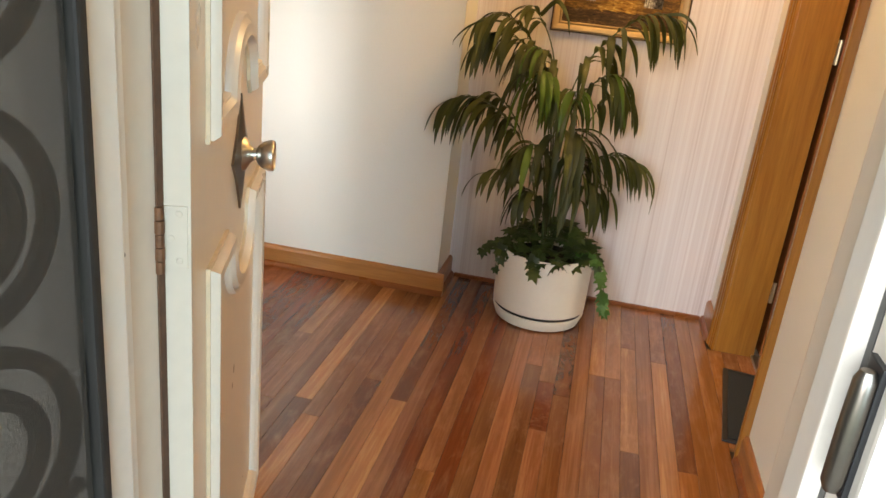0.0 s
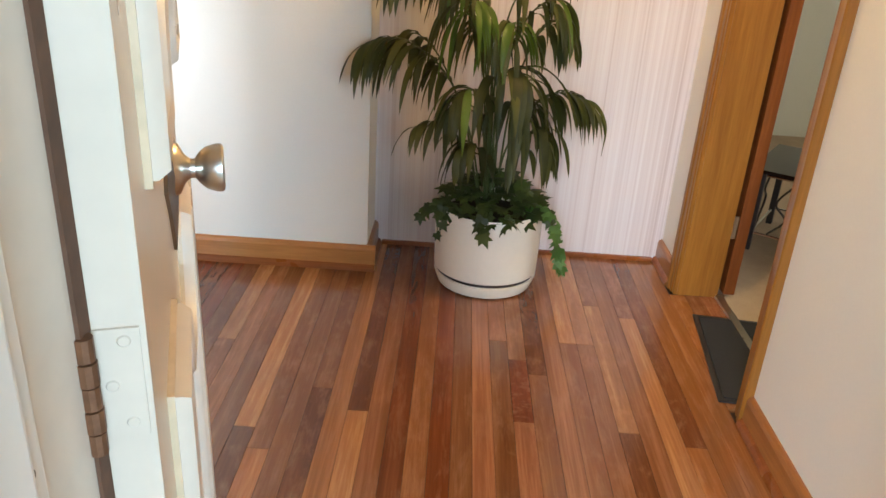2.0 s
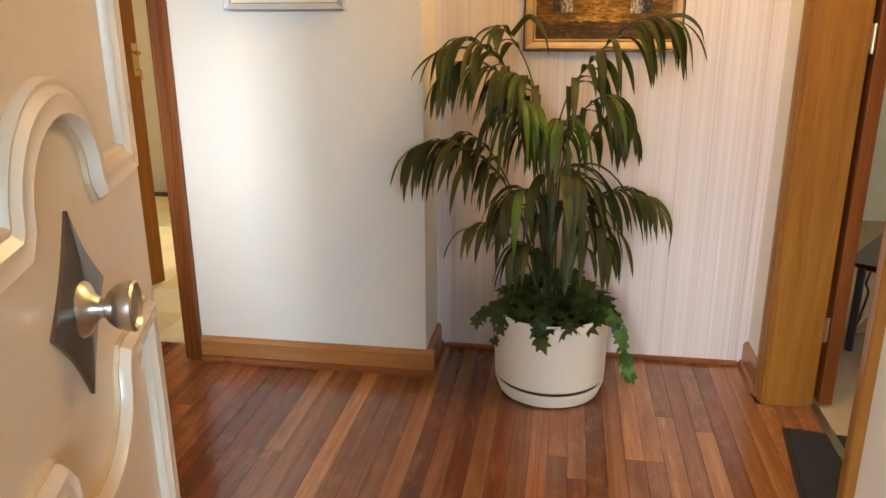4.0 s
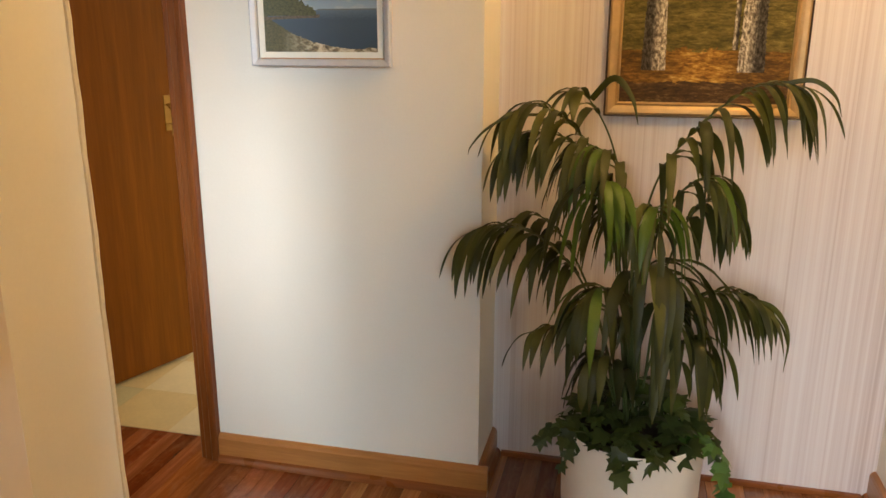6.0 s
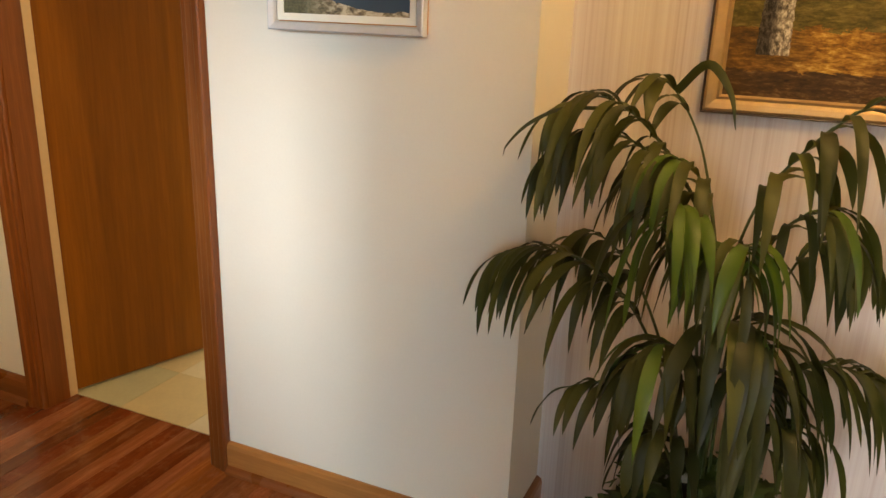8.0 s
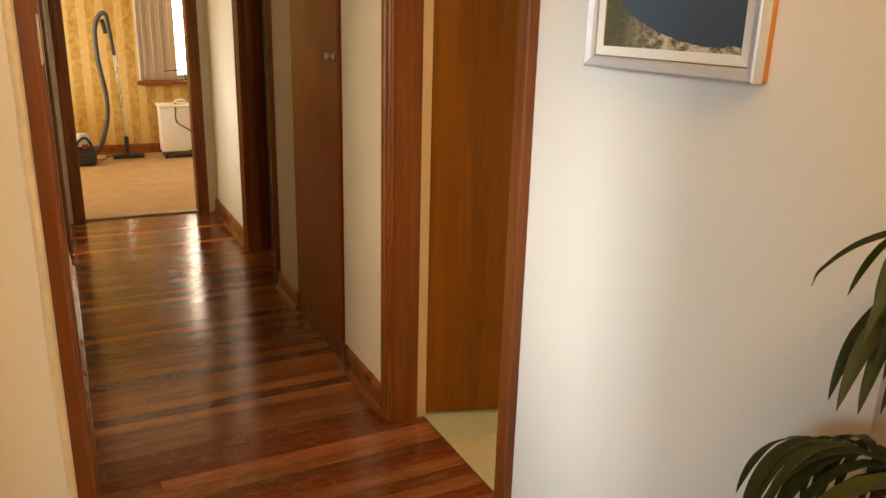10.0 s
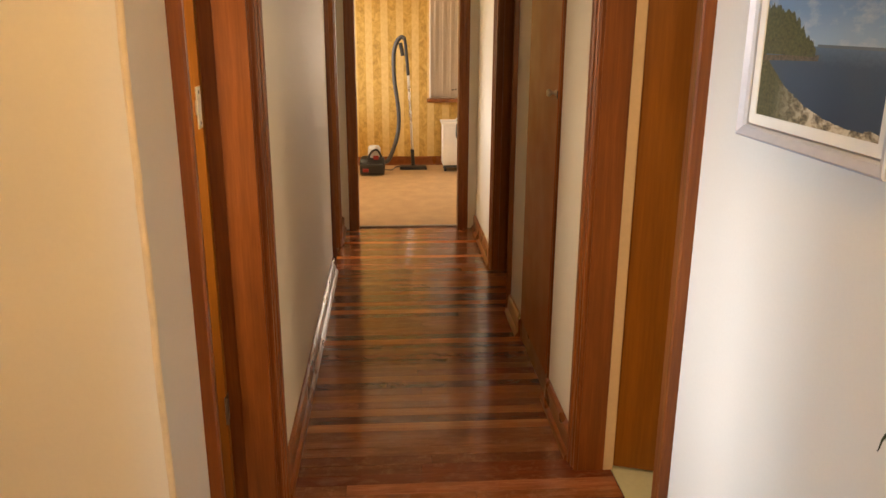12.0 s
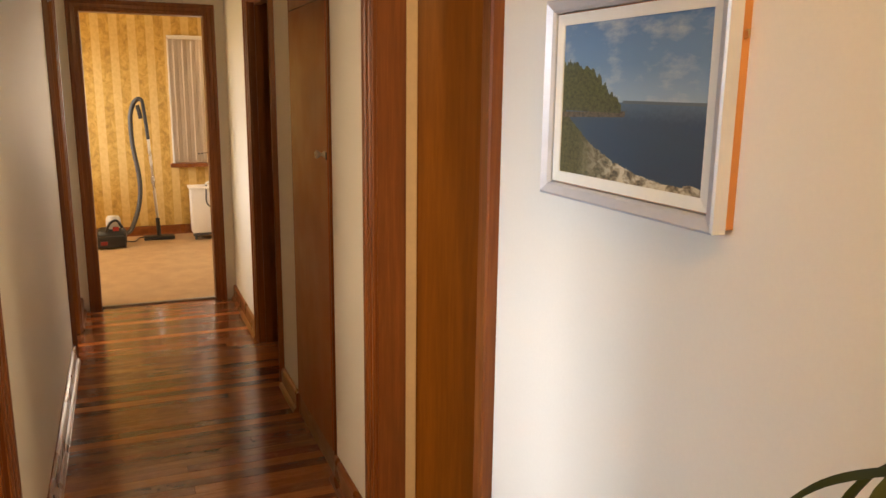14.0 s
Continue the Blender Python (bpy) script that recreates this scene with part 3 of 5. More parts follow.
# security screen door, swung open outside
MESH = plain("dark_insect_mesh", (0.046, 0.037, 0.029), 0.6, vary=0.12, scale=4, bumpy=0.1, grain=700)
BRONZE = plain("dark_bronze_aluminium", (0.022, 0.018, 0.015), 0.6, 0.0, vary=0.2)
see = MESH.node_tree.nodes.new("ShaderNodeBsdfTransparent")
veil = MESH.node_tree.nodes.new("ShaderNodeMixShader")
veil.inputs[0].default_value = 0.2
MESH.node_tree.links.new(MESH.node_tree.nodes["Principled BSDF"].outputs[0], veil.inputs[1])
MESH.node_tree.links.new(see.outputs[0], veil.inputs[2])
MESH.node_tree.links.new(veil.outputs[0], MESH.node_tree.nodes["Material Output"].inputs["Surface"])
screen = tagged(empty("screen_door", Matrix.Translation((0.128, -2.566, 0.0)) @ Matrix.Rotation(radians(262), 4, "Z")),
                "open dark security screen door with scrollwork behind fine mesh", "screen door")
for u0, u1, z0, z1 in ((0.0, 0.013, -0.03, 2.0), (0.735, 0.78, -0.03, 2.0), (0.018, 0.735, 1.955, 2.0), (0.018, 0.735, -0.03, 0.05)):
    part("frame", block(u0, u1, -0.012, 0.012, z0, z1, 0.004), BRONZE, screen)
part("mesh", block(0.018, 0.735, -0.002, 0.002, 0.05, 1.955), MESH, screen, "fine dark grey insect mesh")
for z, r in ((1.72, 0.11), (1.40, 0.11), (1.16, 0.10), (0.92, 0.11), (0.6, 0.11)):
    for k, s in enumerate((1.0, 0.62)):
        ring = [(0.135 + r * s * math.cos(a), -0.014, z + r * s * math.sin(a)) for a in (2 * math.pi * i / 36 for i in range(37))]
        part("scroll", tube(bmesh.new(), ring, 0.011, 6), BRONZE, screen, smooth=True)
for z in (0.3, 0.83, 1.36, 1.85):
    part("bar", tube(bmesh.new(), [(0.018, -0.014, z), (0.735, -0.014, z)], 0.009, 6), BRONZE, screen)


# ---------------------------------------------------------------- inner door leaves
def hinges(root, zs, x, y, material, label):
    for z in zs:
        h = part("hinge", block(x - 0.002, x + 0.001, y - 0.032, y, z - 0.045, z + 0.045, 0.0008), material, root, label)
        part("knuckle", tube(bmesh.new(), [(x - 0.005, y, z - 0.045), (x - 0.005, y, z + 0.045)], 0.0055, 8), material, h)


kitchen_leaf = tagged(empty("kitchen_door", Matrix.Translation((-1.743, 0.128, 0.0)) @ Matrix.Rotation(radians(72), 4, "Z")),
                      "open orange-brown veneer door with cream painted edge", "door")
part("leaf", block(0.003, 0.715, 0.0, 0.04, 0.012, 1.975, 0.0015), DOOR_WOOD, kitchen_leaf)
part("edge_strip", block(0.0, 0.003, 0.0, 0.04, 0.012, 1.975), plain("tan_gloss_paint", (0.52, 0.33, 0.17), 0.35, vary=0.08), kitchen_leaf, "cream painted door edge")
hinges(kitchen_leaf, (0.33, 1.65), 0.0, 0.036, BRASS, "old brass hinge")
lock = part("lock_plate", block(0.676, 0.708, -0.004, 0.0, 1.05, 1.2, 0.001), BRASS, kitchen_leaf, "brass lock plate")
part("lever", tube(bmesh.new(), curve_points([(0.692, -0.002, 1.16), (0.692, -0.03, 1.16), (0.688, -0.042, 1.158), (0.668, -0.045, 1.152)], 5), 0.007, 8), BRASS, lock, smooth=True)
part("key", tube(bmesh.new(), [(0.692, -0.004, 1.08), (0.692, -0.03, 1.08)], 0.003, 6), BRASS, lock, "brass key")
part("key_tag", block(0.685, 0.699, -0.032, -0.028, 1.03, 1.078, 0.001), BRASS, lock, "hanging key tag")

lounge_leaf = tagged(empty("lounge_door"), "red-brown varnished door folded back against the lounge wall", "door")
part("leaf", block(EAST + 0.182, EAST + 0.226, LOUNGE[1] + 0.003, LOUNGE[1] + 0.765, 0.014, 1.97, 0.004), RED_WOOD, lounge_leaf)
for z in (0.3, 1.265, 1.75):
    h = part("hinge", block(EAST + 0.17, EAST + 0.176, LOUNGE[1] + 0.0005, LOUNGE[1] + 0.005, z - 0.045, z + 0.045, 0.001), STEEL, lounge_leaf, "shiny steel hinge")
    part("knuckle", tube(bmesh.new(), [(EAST + 0.166, LOUNGE[1] + 0.002, z - 0.045), (EAST + 0.166, LOUNGE[1] + 0.002, z + 0.045)], 0.006, 10), STEEL, h)

study_leaf = tagged(empty("study_door", Matrix.Translation((STUDY[0] + 0.002, SOUTH - 0.137, 0.0)) @ Matrix.Rotation(radians(-86), 4, "Z")),
                    "open golden-brown varnished door in a hall doorway", "door")
part("leaf", block(0.0, 0.8, 0.0, 0.04, 0.012, 1.97, 0.0015), DOOR_WOOD, study_leaf)
for z in (0.40, 1.8):
    h = part("hinge", block(-0.003, 0.0, 0.004, 0.04, z - 0.045, z + 0.045, 0.001), DARK_STEEL, study_leaf, "tarnished steel hinge")
    part("knuckle", tube(bmesh.new(), [(-0.002, 0.046, z - 0.045), (-0.002, 0.046, z + 0.045)], 0.006, 8), DARK_STEEL, h)
keeper = tagged(empty("latch_keeper"), "small cream painted latch keeper on the door jamb", "latch")
part("plate", block(STUDY[1] + 0.002, STUDY[1] + 0.030, SOUTH + 0.0262, SOUTH + 0.0292, 1.352, 1.428, 0.001), CREAM_PAINT, keeper)
part("lip", block(STUDY[1] - 0.012, STUDY[1] + 0.006, SOUTH + 0.018, SOUTH + 0.0262, 1.375, 1.402, 0.003), CREAM_PAINT, keeper)
for z in (1.362, 1.418):
    part("screw", lathe(bmesh.new(), [(0.0, 0.0012), (0.003, 0.001), (0.004, 0.0)], 10, (STUDY[1] + 0.016, SOUTH + 0.0292, z), "y"), DARK_STEEL, keeper)

# hall cupboard, flush with the wall
cupboard = tagged(empty("hall_cupboard"), "tall flush brown cupboard door built into the hall wall", "cupboard")
for a, b_, z0, z1 in ((CUPBOARD[0] - 0.024, CUPBOARD[0], 0.0, 2.0), (CUPBOARD[1], CUPBOARD[1] + 0.008, 0.0, 2.0)):
    part("side_rail", block(a, b_, -0.006, 0.1, z0, z1, 0.002), RED_WOOD, cupboard)
part("head_rail", block(CUPBOARD[0], CUPBOARD[1], -0.006, 0.1, 1.84, 2.02, 0.002), RED_WOOD, cupboard)
part("plinth", block(CUPBOARD[0], CUPBOARD[1], -0.004, 0.1, 0.0, 0.104, 0.002), RED_WOOD_X, cupboard)
part("back", block(CUPBOARD[0], CUPBOARD[1], 0.095, 0.1, 0.104, 1.84), GAP_SHADE, cupboard)
cup_leaf = part("door", block(CUPBOARD[0] + 0.003, CUPBOARD[1] - 0.003, -0.010, 0.014, 0.108, 1.836, 0.002), CUPBOARD_WOOD, cupboard, "smooth brown door with a soft sheen")
part("knob", lathe(bmesh.new(), [(0.0, -0.010), (0.012, -0.010), (0.011, -0.016), (0.006, -0.02), (0.006, -0.028), (0.013, -0.034), (0.015, -0.042), (0.011, -0.048), (0.0, -0.049)],
                   20, (CUPBOARD[1] - 0.035, 0.0, 1.282), "y"), STEEL, cup_leaf, "small bright metal knob", smooth=True)
part("keyhole_plate", block(CUPBOARD[1] - 0.02, CUPBOARD[1] - 0.008, -0.013, -0.010, 1.262, 1.29, 0.001), BLACK, cup_leaf)

toilet_leaf = tagged(empty("end_door", Matrix.Translation((TOILET[0], SOUTH - 0.137, 0.0)) @ Matrix.Rotation(radians(-88), 4, "Z")),
                     "dark brown door standing open in a side room", "door")
part("leaf", block(0.0, 0.45, 0.0, 0.038, 0.012, 1.97, 0.0015), RED_WOOD, toilet_leaf)

# ---------------------------------------------------------------- mat in the lounge doorway
RUBBER = plain("charcoal_ribbed_mat", (0.011, 0.013, 0.016), 0.85, vary=0.25, scale=14, bumpy=0.7, grain=120)
mat_thing = tagged(empty("door_mat", Matrix.Translation((1.258, -0.222, 0.002)) @ Matrix.Rotation(radians(-7), 4, "Z")), "charcoal grey rubber-backed mat on the floor boards", "mat")
part("backing", block(0.0, 0.40, -0.57, 0.0, 0.0, 0.005, 0.0015), BLACK, mat_thing)
part("surface", block(0.018, 0.382, -0.552, -0.018, 0.0052, 0.009, 0.0015), RUBBER, mat_thing, "dark grey ribbed pile")

# ---------------------------------------------------------------- pot, palm and ivy
POT_X, POT_Y = 0.472, -0.028
POT_PLASTIC = plain("cream_plastic", (0.79, 0.755, 0.66), 0.35, vary=0.03, scale=8)
SOIL = plain("potting_soil", (0.03, 0.02, 0.013), 0.95, vary=0.4, scale=40, bumpy=0.8)
pot = tagged(empty("flower_pot", pose(POT_X, POT_Y, 0.0)), "round cream plastic planter with a dark groove near its base", "flower pot")
part("body", lathe(bmesh.new(), [(0.0, 0.068), (0.196, 0.068), (0.202, 0.072), (0.2065, 0.312), (0.2075, 0.322), (0.2045, 0.327), (0.200, 0.322), (0.196, 0.26), (0.0, 0.26)], 72),
     POT_PLASTIC, pot, smooth=True)
part("groove", lathe(bmesh.new(), [(0.0, 0.052), (0.193, 0.052), (0.193, 0.069), (0.0, 0.069)], 72), BLACK, pot, "dark water groove", smooth=True)
part("saucer", lathe(bmesh.new(), [(0.0, 0.0), (0.165, 0.0), (0.184, 0.007), (0.2005, 0.05), (0.199, 0.055), (0.193, 0.056), (0.0, 0.052)], 72), POT_PLASTIC, pot, smooth=True)
part("soil", lathe(bmesh.new(), [(0.0, 0.285), (0.08, 0.283), (0.196, 0.272), (0.196, 0.262), (0.0, 0.262)], 48), SOIL, pot)


def leaf_material(name, dark, mid, light, rough):
    m, nodes, links, b = shader(name, rough)
    info = nodes.new("ShaderNodeObjectInfo")
    fac = mix(nodes, links, 0.45, info.outputs["Random"], noise_tex(nodes, links, coords(nodes, links, shift=True), 22, 3))
    links.new(ramp(nodes, links, fac, [(0.2, dark), (0.52, mid), (0.85, light)]), b.inputs["Base Color"])
    veins = noise_tex(nodes, links, coords(nodes, links, (1, 1, 1), shift=True), 60, 2)
    bump(nodes, links, b, veins, 0.15, 0.002)
    trans = nodes.new("ShaderNodeBsdfTranslucent")
    trans.inputs["Color"].default_value = (mid[0] * 1.6, mid[1] * 1.8, mid[2] * 0.9, 1)
    blend = nodes.new("ShaderNodeMixShader")
    blend.inputs[0].default_value = 0.22
    b.inputs["Specular IOR Level"].default_value = 0.35
    links.new(b.outputs[0], blend.inputs[1])
    links.new(trans.outputs[0], blend.inputs[2])
    links.new(blend.outputs[0], nodes["Material Output"].inputs["Surface"])
    return m


PALM_LEAF = leaf_material("palm_leaf", (0.020, 0.025, 0.006), (0.046, 0.052, 0.010), (0.092, 0.094, 0.019), 0.5)
FRESH_LEAF = leaf_material("fresh_palm_leaf", (0.045, 0.085, 0.010), (0.07, 0.125, 0.016), (0.10, 0.165, 0.026), 0.42)
IVY_LEAF = leaf_material("ivy_leaf", (0.021, 0.035, 0.010), (0.042, 0.066, 0.016), (0.08, 0.12, 0.026), 0.45)
STALK = plain("palm_stalk", (0.05, 0.075, 0.02), 0.5, vary=0.25, scale=20)


def blade(base, out, length, width, droop, side):
    """A long pointed leaflet that leaves base along out and bends down under its own weight, with a keel along its middle."""
    bm = bmesh.new()
    p, d = Vector(base), Vector(out).normalized()
    n, prev = 10, None
    for i in range(n + 1):
        t = i / n
        w = width * 0.5 * (min(1.0, 0.35 + 2.6 * t) * min(1.0, (1 - t) * 2.1) ** 0.8 + 0.015)
        across = d.cross(Vector((0, 0, 1)))
        across = (across if across.length > 0.05 else Vector(side)).normalized()
        across = (across * (1 - 0.5 * t) + Vector(side) * 0.5 * t).normalized()
        keel = across.cross(d).normalized() * (-w * 0.3)
        row = [bm.verts.new(p - across * w), bm.verts.new(p + keel), bm.verts.new(p + across * w)]
        if prev:
            for a in range(2):
                bm.faces.new((prev[a], prev[a + 1], row[a + 1], row[a]))
        prev = row
        p = p + d * (length / n)
        d = (d + Vector((0, 0, -droop * (1.25 - 0.6 * t) * 3.6 / n))).normalized()
    for f in bm.faces:
        f.smooth = True
    return bm


palm = tagged(empty("palm", pose(POT_X, POT_Y, 0.275)), "bushy olive-green artificial palm with drooping narrow leaves", "palm")
random.seed(5)


def frond(points, pairs, length, droop, start=0.45, fresh=0.0, width=0.03):
    """An arching stalk through points (in the room) with leaflets on both sides past the share start of its length."""
    origin = Vector((POT_X, POT_Y, 0.275))
    line = [q - origin for q in curve_points(points, 10)]
    n = len(line)
    stalk = part("frond", tube(bmesh.new(), line, [0.0046 * (1 - 0.75 * i / n) for i in range(n)], 6), STALK, palm, smooth=True)
    for k in range(pairs):
        t = start + (1 - start) * (k + 0.3) / pairs
        i = min(n - 2, int(t * (n - 1)))
        p = line[i].lerp(line[i + 1], t * (n - 1) - i)
        way = (line[i + 1] - line[i]).normalized()
        cross = way.cross(Vector((0, 0, 1)))
        cross = cross.normalized() if cross.length > 0.05 else Vector((1, 0, 0))
        for s in (-1, 1):
            out = cross * s * random.uniform(0.45, 0.9) + way * random.uniform(0.5, 1.0) + Vector((0, 0, random.uniform(-0.05, 0.4)))
            size = length * (0.72 + 0.5 * math.sin(math.pi * (0.25 + 0.65 * (k / max(1, pairs - 1))))) * random.uniform(0.8, 1.15)
            part("leaf", blade(p, out, size, width * random.uniform(0.75, 1.2), droop * random.uniform(0.75, 1.25), cross * s), FRESH_LEAF if random.random() < fresh else PALM_LEAF, stalk)
    part("leaf", blade(line[-1], line[-1] - line[-3], length * 0.8, width * 0.8, droop * 0.6, (1, 0, 0)), PALM_LEAF, stalk)


# upper left, upper right, middle left, middle right
frond([(0.45, 0.01, 0.29), (0.43, 0.0, 0.75), (0.38, -0.02, 1.02), (0.28, -0.05, 1.18), (0.18, -0.08, 1.255), (0.10, -0.10, 1.24)], 17, 0.205, 0.95, 0.42, width=0.023)
frond([(0.47, -0.01, 0.29), (0.45, -0.02, 0.75), (0.48, -0.04, 1.03), (0.57, -0.08, 1.20), (0.70, -0.12, 1.315), (0.80, -0.14, 1.32)], 13, 0.225, 1.0, 0.44, width=0.027)
frond([(0.44, -0.02, 0.29), (0.38, -0.05, 0.58), (0.29, -0.07, 0.79), (0.18, -0.10, 0.90), (0.08, -0.12, 0.93), (0.0, -0.13, 0.91)], 16, 0.225, 1.05, 0.38, width=0.024)
frond([(0.49, 0.0, 0.29), (0.50, -0.04, 0.5), (0.56, -0.07, 0.67), (0.64, -0.09, 0.765), (0.72, -0.10, 0.775), (0.79, -0.10, 0.74)], 11, 0.18, 0.9, 0.42, width=0.022)
# in front: broad leaves that hang low, and a paler shoot
frond([(0.46, -0.03, 0.29), (0.43, -0.06, 0.6), (0.45, -0.11, 0.80), (0.51, -0.17, 0.86), (0.56, -0.21, 0.83)], 8, 0.29, 1.1, 0.5, width=0.033)
frond([(0.45, -0.03, 0.29), (0.42, -0.04, 0.7), (0.38, -0.09, 0.98), (0.35, -0.15, 1.07), (0.33, -0.2, 1.03)], 8, 0.24, 1.15, 0.5, 0.55, width=0.026)
frond([(0.44, -0.02, 0.29), (0.40, -0.06, 0.45), (0.33, -0.11, 0.60), (0.25, -0.15, 0.66), (0.17, -0.17, 0.64)], 5, 0.17, 1.0, 0.45, width=0.022)
frond([(0.47, -0.02, 0.29), (0.46, -0.05, 0.75), (0.47, -0.10, 0.96), (0.49, -0.16, 1.01), (0.50, -0.21, 0.96)], 7, 0.22, 1.15, 0.52, 0.45, width=0.025)
frond([(0.45, -0.03, 0.29), (0.43, -0.07, 0.55), (0.40, -0.13, 0.74), (0.36, -0.18, 0.79), (0.31, -0.21, 0.76)], 8, 0.21, 1.05, 0.48, 0.25, width=0.025)
frond([(0.46, -0.02, 0.29), (0.44, -0.03, 0.8), (0.40, -0.05, 1.06), (0.33, -0.09, 1.15), (0.26, -0.12, 1.12)], 11, 0.20, 1.0, 0.5, 0.2, width=0.023)
frond([(0.48, -0.02, 0.29), (0.48, -0.04, 0.78), (0.53, -0.07, 1.0), (0.60, -0.11, 1.08), (0.66, -0.13, 1.05)], 8, 0.20, 1.05, 0.5, 0.15, width=0.024)
frond([(0.45, -0.03, 0.29), (0.44, -0.06, 0.5), (0.40, -0.10, 0.68), (0.34, -0.14, 0.73), (0.28, -0.16, 0.70)], 6, 0.19, 1.05, 0.45, width=0.023)
frond([(0.47, -0.03, 0.29), (0.47, -0.07, 0.55), (0.50, -0.12, 0.72), (0.54, -0.17, 0.75), (0.57, -0.20, 0.71)], 8, 0.23, 1.1, 0.48, 0.1, width=0.027)
frond([(0.46, -0.01, 0.29), (0.44, -0.02, 0.7), (0.44, -0.04, 0.92), (0.41, -0.09, 1.0), (0.38, -0.12, 0.98)], 8, 0.21, 1.1, 0.48, 0.3, width=0.024)
frond([(0.45, 0.0, 0.29), (0.42, -0.02, 0.78), (0.36, -0.05, 1.04), (0.26, -0.09, 1.165), (0.16, -0.12, 1.19), (0.09, -0.13, 1.15)], 12, 0.18, 1.0, 0.5, width=0.022)
# behind
frond([(0.47, 0.03, 0.29), (0.44, 0.05, 0.8), (0.37, 0.07, 1.12), (0.29, 0.06, 1.27), (0.24, 0.02, 1.29)], 4, 0.17, 0.8, 0.62)
frond([(0.49, 0.03, 0.29), (0.52, 0.05, 0.7), (0.58, 0.06, 0.92), (0.64, 0.04, 1.0), (0.69, 0.0, 0.98)], 6, 0.19, 1.1, 0.5)
frond([(0.43, 0.02, 0.29), (0.36, 0.05, 0.6), (0.26, 0.07, 0.82), (0.17, 0.06, 0.92), (0.10, 0.03, 0.92)], 6, 0.18, 1.1, 0.48)
frond([(0.46, -0.03, 0.29), (0.45, -0.08, 0.42), (0.42, -0.13, 0.54), (0.38, -0.18, 0.60), (0.33, -0.2, 0.57)], 5, 0.18, 1.2, 0.45)
frond([(0.48, -0.02, 0.29), (0.51, -0.07, 0.42), (0.55, -0.12, 0.58), (0.60, -0.16, 0.66), (0.64, -0.18, 0.63)], 6, 0.21, 1.15, 0.45, width=0.032)


def strand(points, width):
    """One long thin leaf that stands away from the rest."""
    origin = Vector((POT_X, POT_Y, 0.275))
    line = [q - origin for q in curve_points(points, 6)]
    bm, prev = bmesh.new(), None
    for i, p in enumerate(line):
        d = (line[min(i + 1, len(line) - 1)] - line[max(i - 1, 0)]).normalized()
        across = d.cross(Vector((0.2, -1, 0.1))).normalized() * width * 0.5 * min(1.0, (len(line) - i) / len(line) * 1.8)
        row = [bm.verts.new(p - across), bm.verts.new(p + Vector((0, -width * 0.15, 0))), bm.verts.new(p + across)]
        if prev:
            for a in range(2):
                bm.faces.new((prev[a], prev[a + 1], row[a + 1], row[a]))
        prev = row
    for f in bm.faces:
        f.smooth = True
    part("leaf", bm, PALM_LEAF, palm)


strand([(0.17, -0.09, 1.235), (0.10, -0.13, 1.232), (0.04, -0.155, 1.20), (0.0, -0.166, 1.155), (-0.008, -0.168, 1.13)], 0.008)
strand([(0.76, -0.13, 1.325), (0.83, -0.145, 1.335), (0.88, -0.15, 1.30), (0.90, -0.152, 1.25)], 0.012)
strand([(0.30, 0.02, 1.27), (0.36, -0.02, 1.33), (0.41, -0.04, 1.28), (0.43, -0.05, 1.21)], 0.018)
strand([(0.74, -0.10, 0.76), (0.81, -0.09, 0.74), (0.86, -0.07, 0.66), (0.862, -0.055, 0.545)], 0.014)

# ivy in the same pot
ivy_shape = [(0.0, 0.0), (0.30, -0.10), (0.55, 0.12), (0.36, 0.30), (0.50, 0.62), (0.20, 0.56), (0.0, 1.0), (-0.20, 0.56), (-0.50, 0.62), (-0.36, 0.30), (-0.55, 0.12), (-0.30, -0.10)]
FRESH_IVY = leaf_material("fresh_ivy_leaf", (0.045, 0.10, 0.02), (0.075, 0.155, 0.035), (0.12, 0.22, 0.06), 0.45)
ivy_meshes = []
for bend, green in ((0.10, IVY_LEAF), (0.22, IVY_LEAF), (0.34, IVY_LEAF), (0.15, FRESH_IVY), (0.3, FRESH_IVY)):
    bm = bmesh.new()
    rim = [bm.verts.new((x, y, -bend * (x * x + 0.7 * (y - 0.2) ** 2))) for x, y in ivy_shape]
    mid = bm.verts.new((0.0, 0.32, 0.02))
    for i in range(len(rim)):
        bm.faces.new((rim[i], rim[(i + 1) % len(rim)], mid))
    me = bpy.data.meshes.new("ivy_leaf")
    bm.to_mesh(me)
    bm.free()
    me.materials.append(green)
    ivy_meshes.append(me)
ivy = tagged(empty("ivy", pose(POT_X, POT_Y, 0.275)), "trailing dark green ivy spilling over the pot rim", "ivy")


def ivy_leaf(p, out, size, parent, fresh=False):
    ob = new("leaf", random.choice(ivy_meshes[3:] if fresh else ivy_meshes[:3]))
    ob.parent = parent
    y = Vector(out).normalized()
    z = (Vector((0, 0, 1)) + Vector((random.uniform(-0.5, 0.5), random.uniform(-0.8, 0.2), 0)))
    if abs(y.z) > 0.75:
        z = Vector((y.x, y.y, 0.2)) + Vector((random.uniform(-0.4, 0.4), -0.6, 0))
    x = y.cross(z).normalized()
    z = x.cross(y)
    ob.matrix_basis = Matrix.Translation(p) @ Matrix((x, y, z)).transposed().to_4x4() @ Matrix.Scale(size, 4)


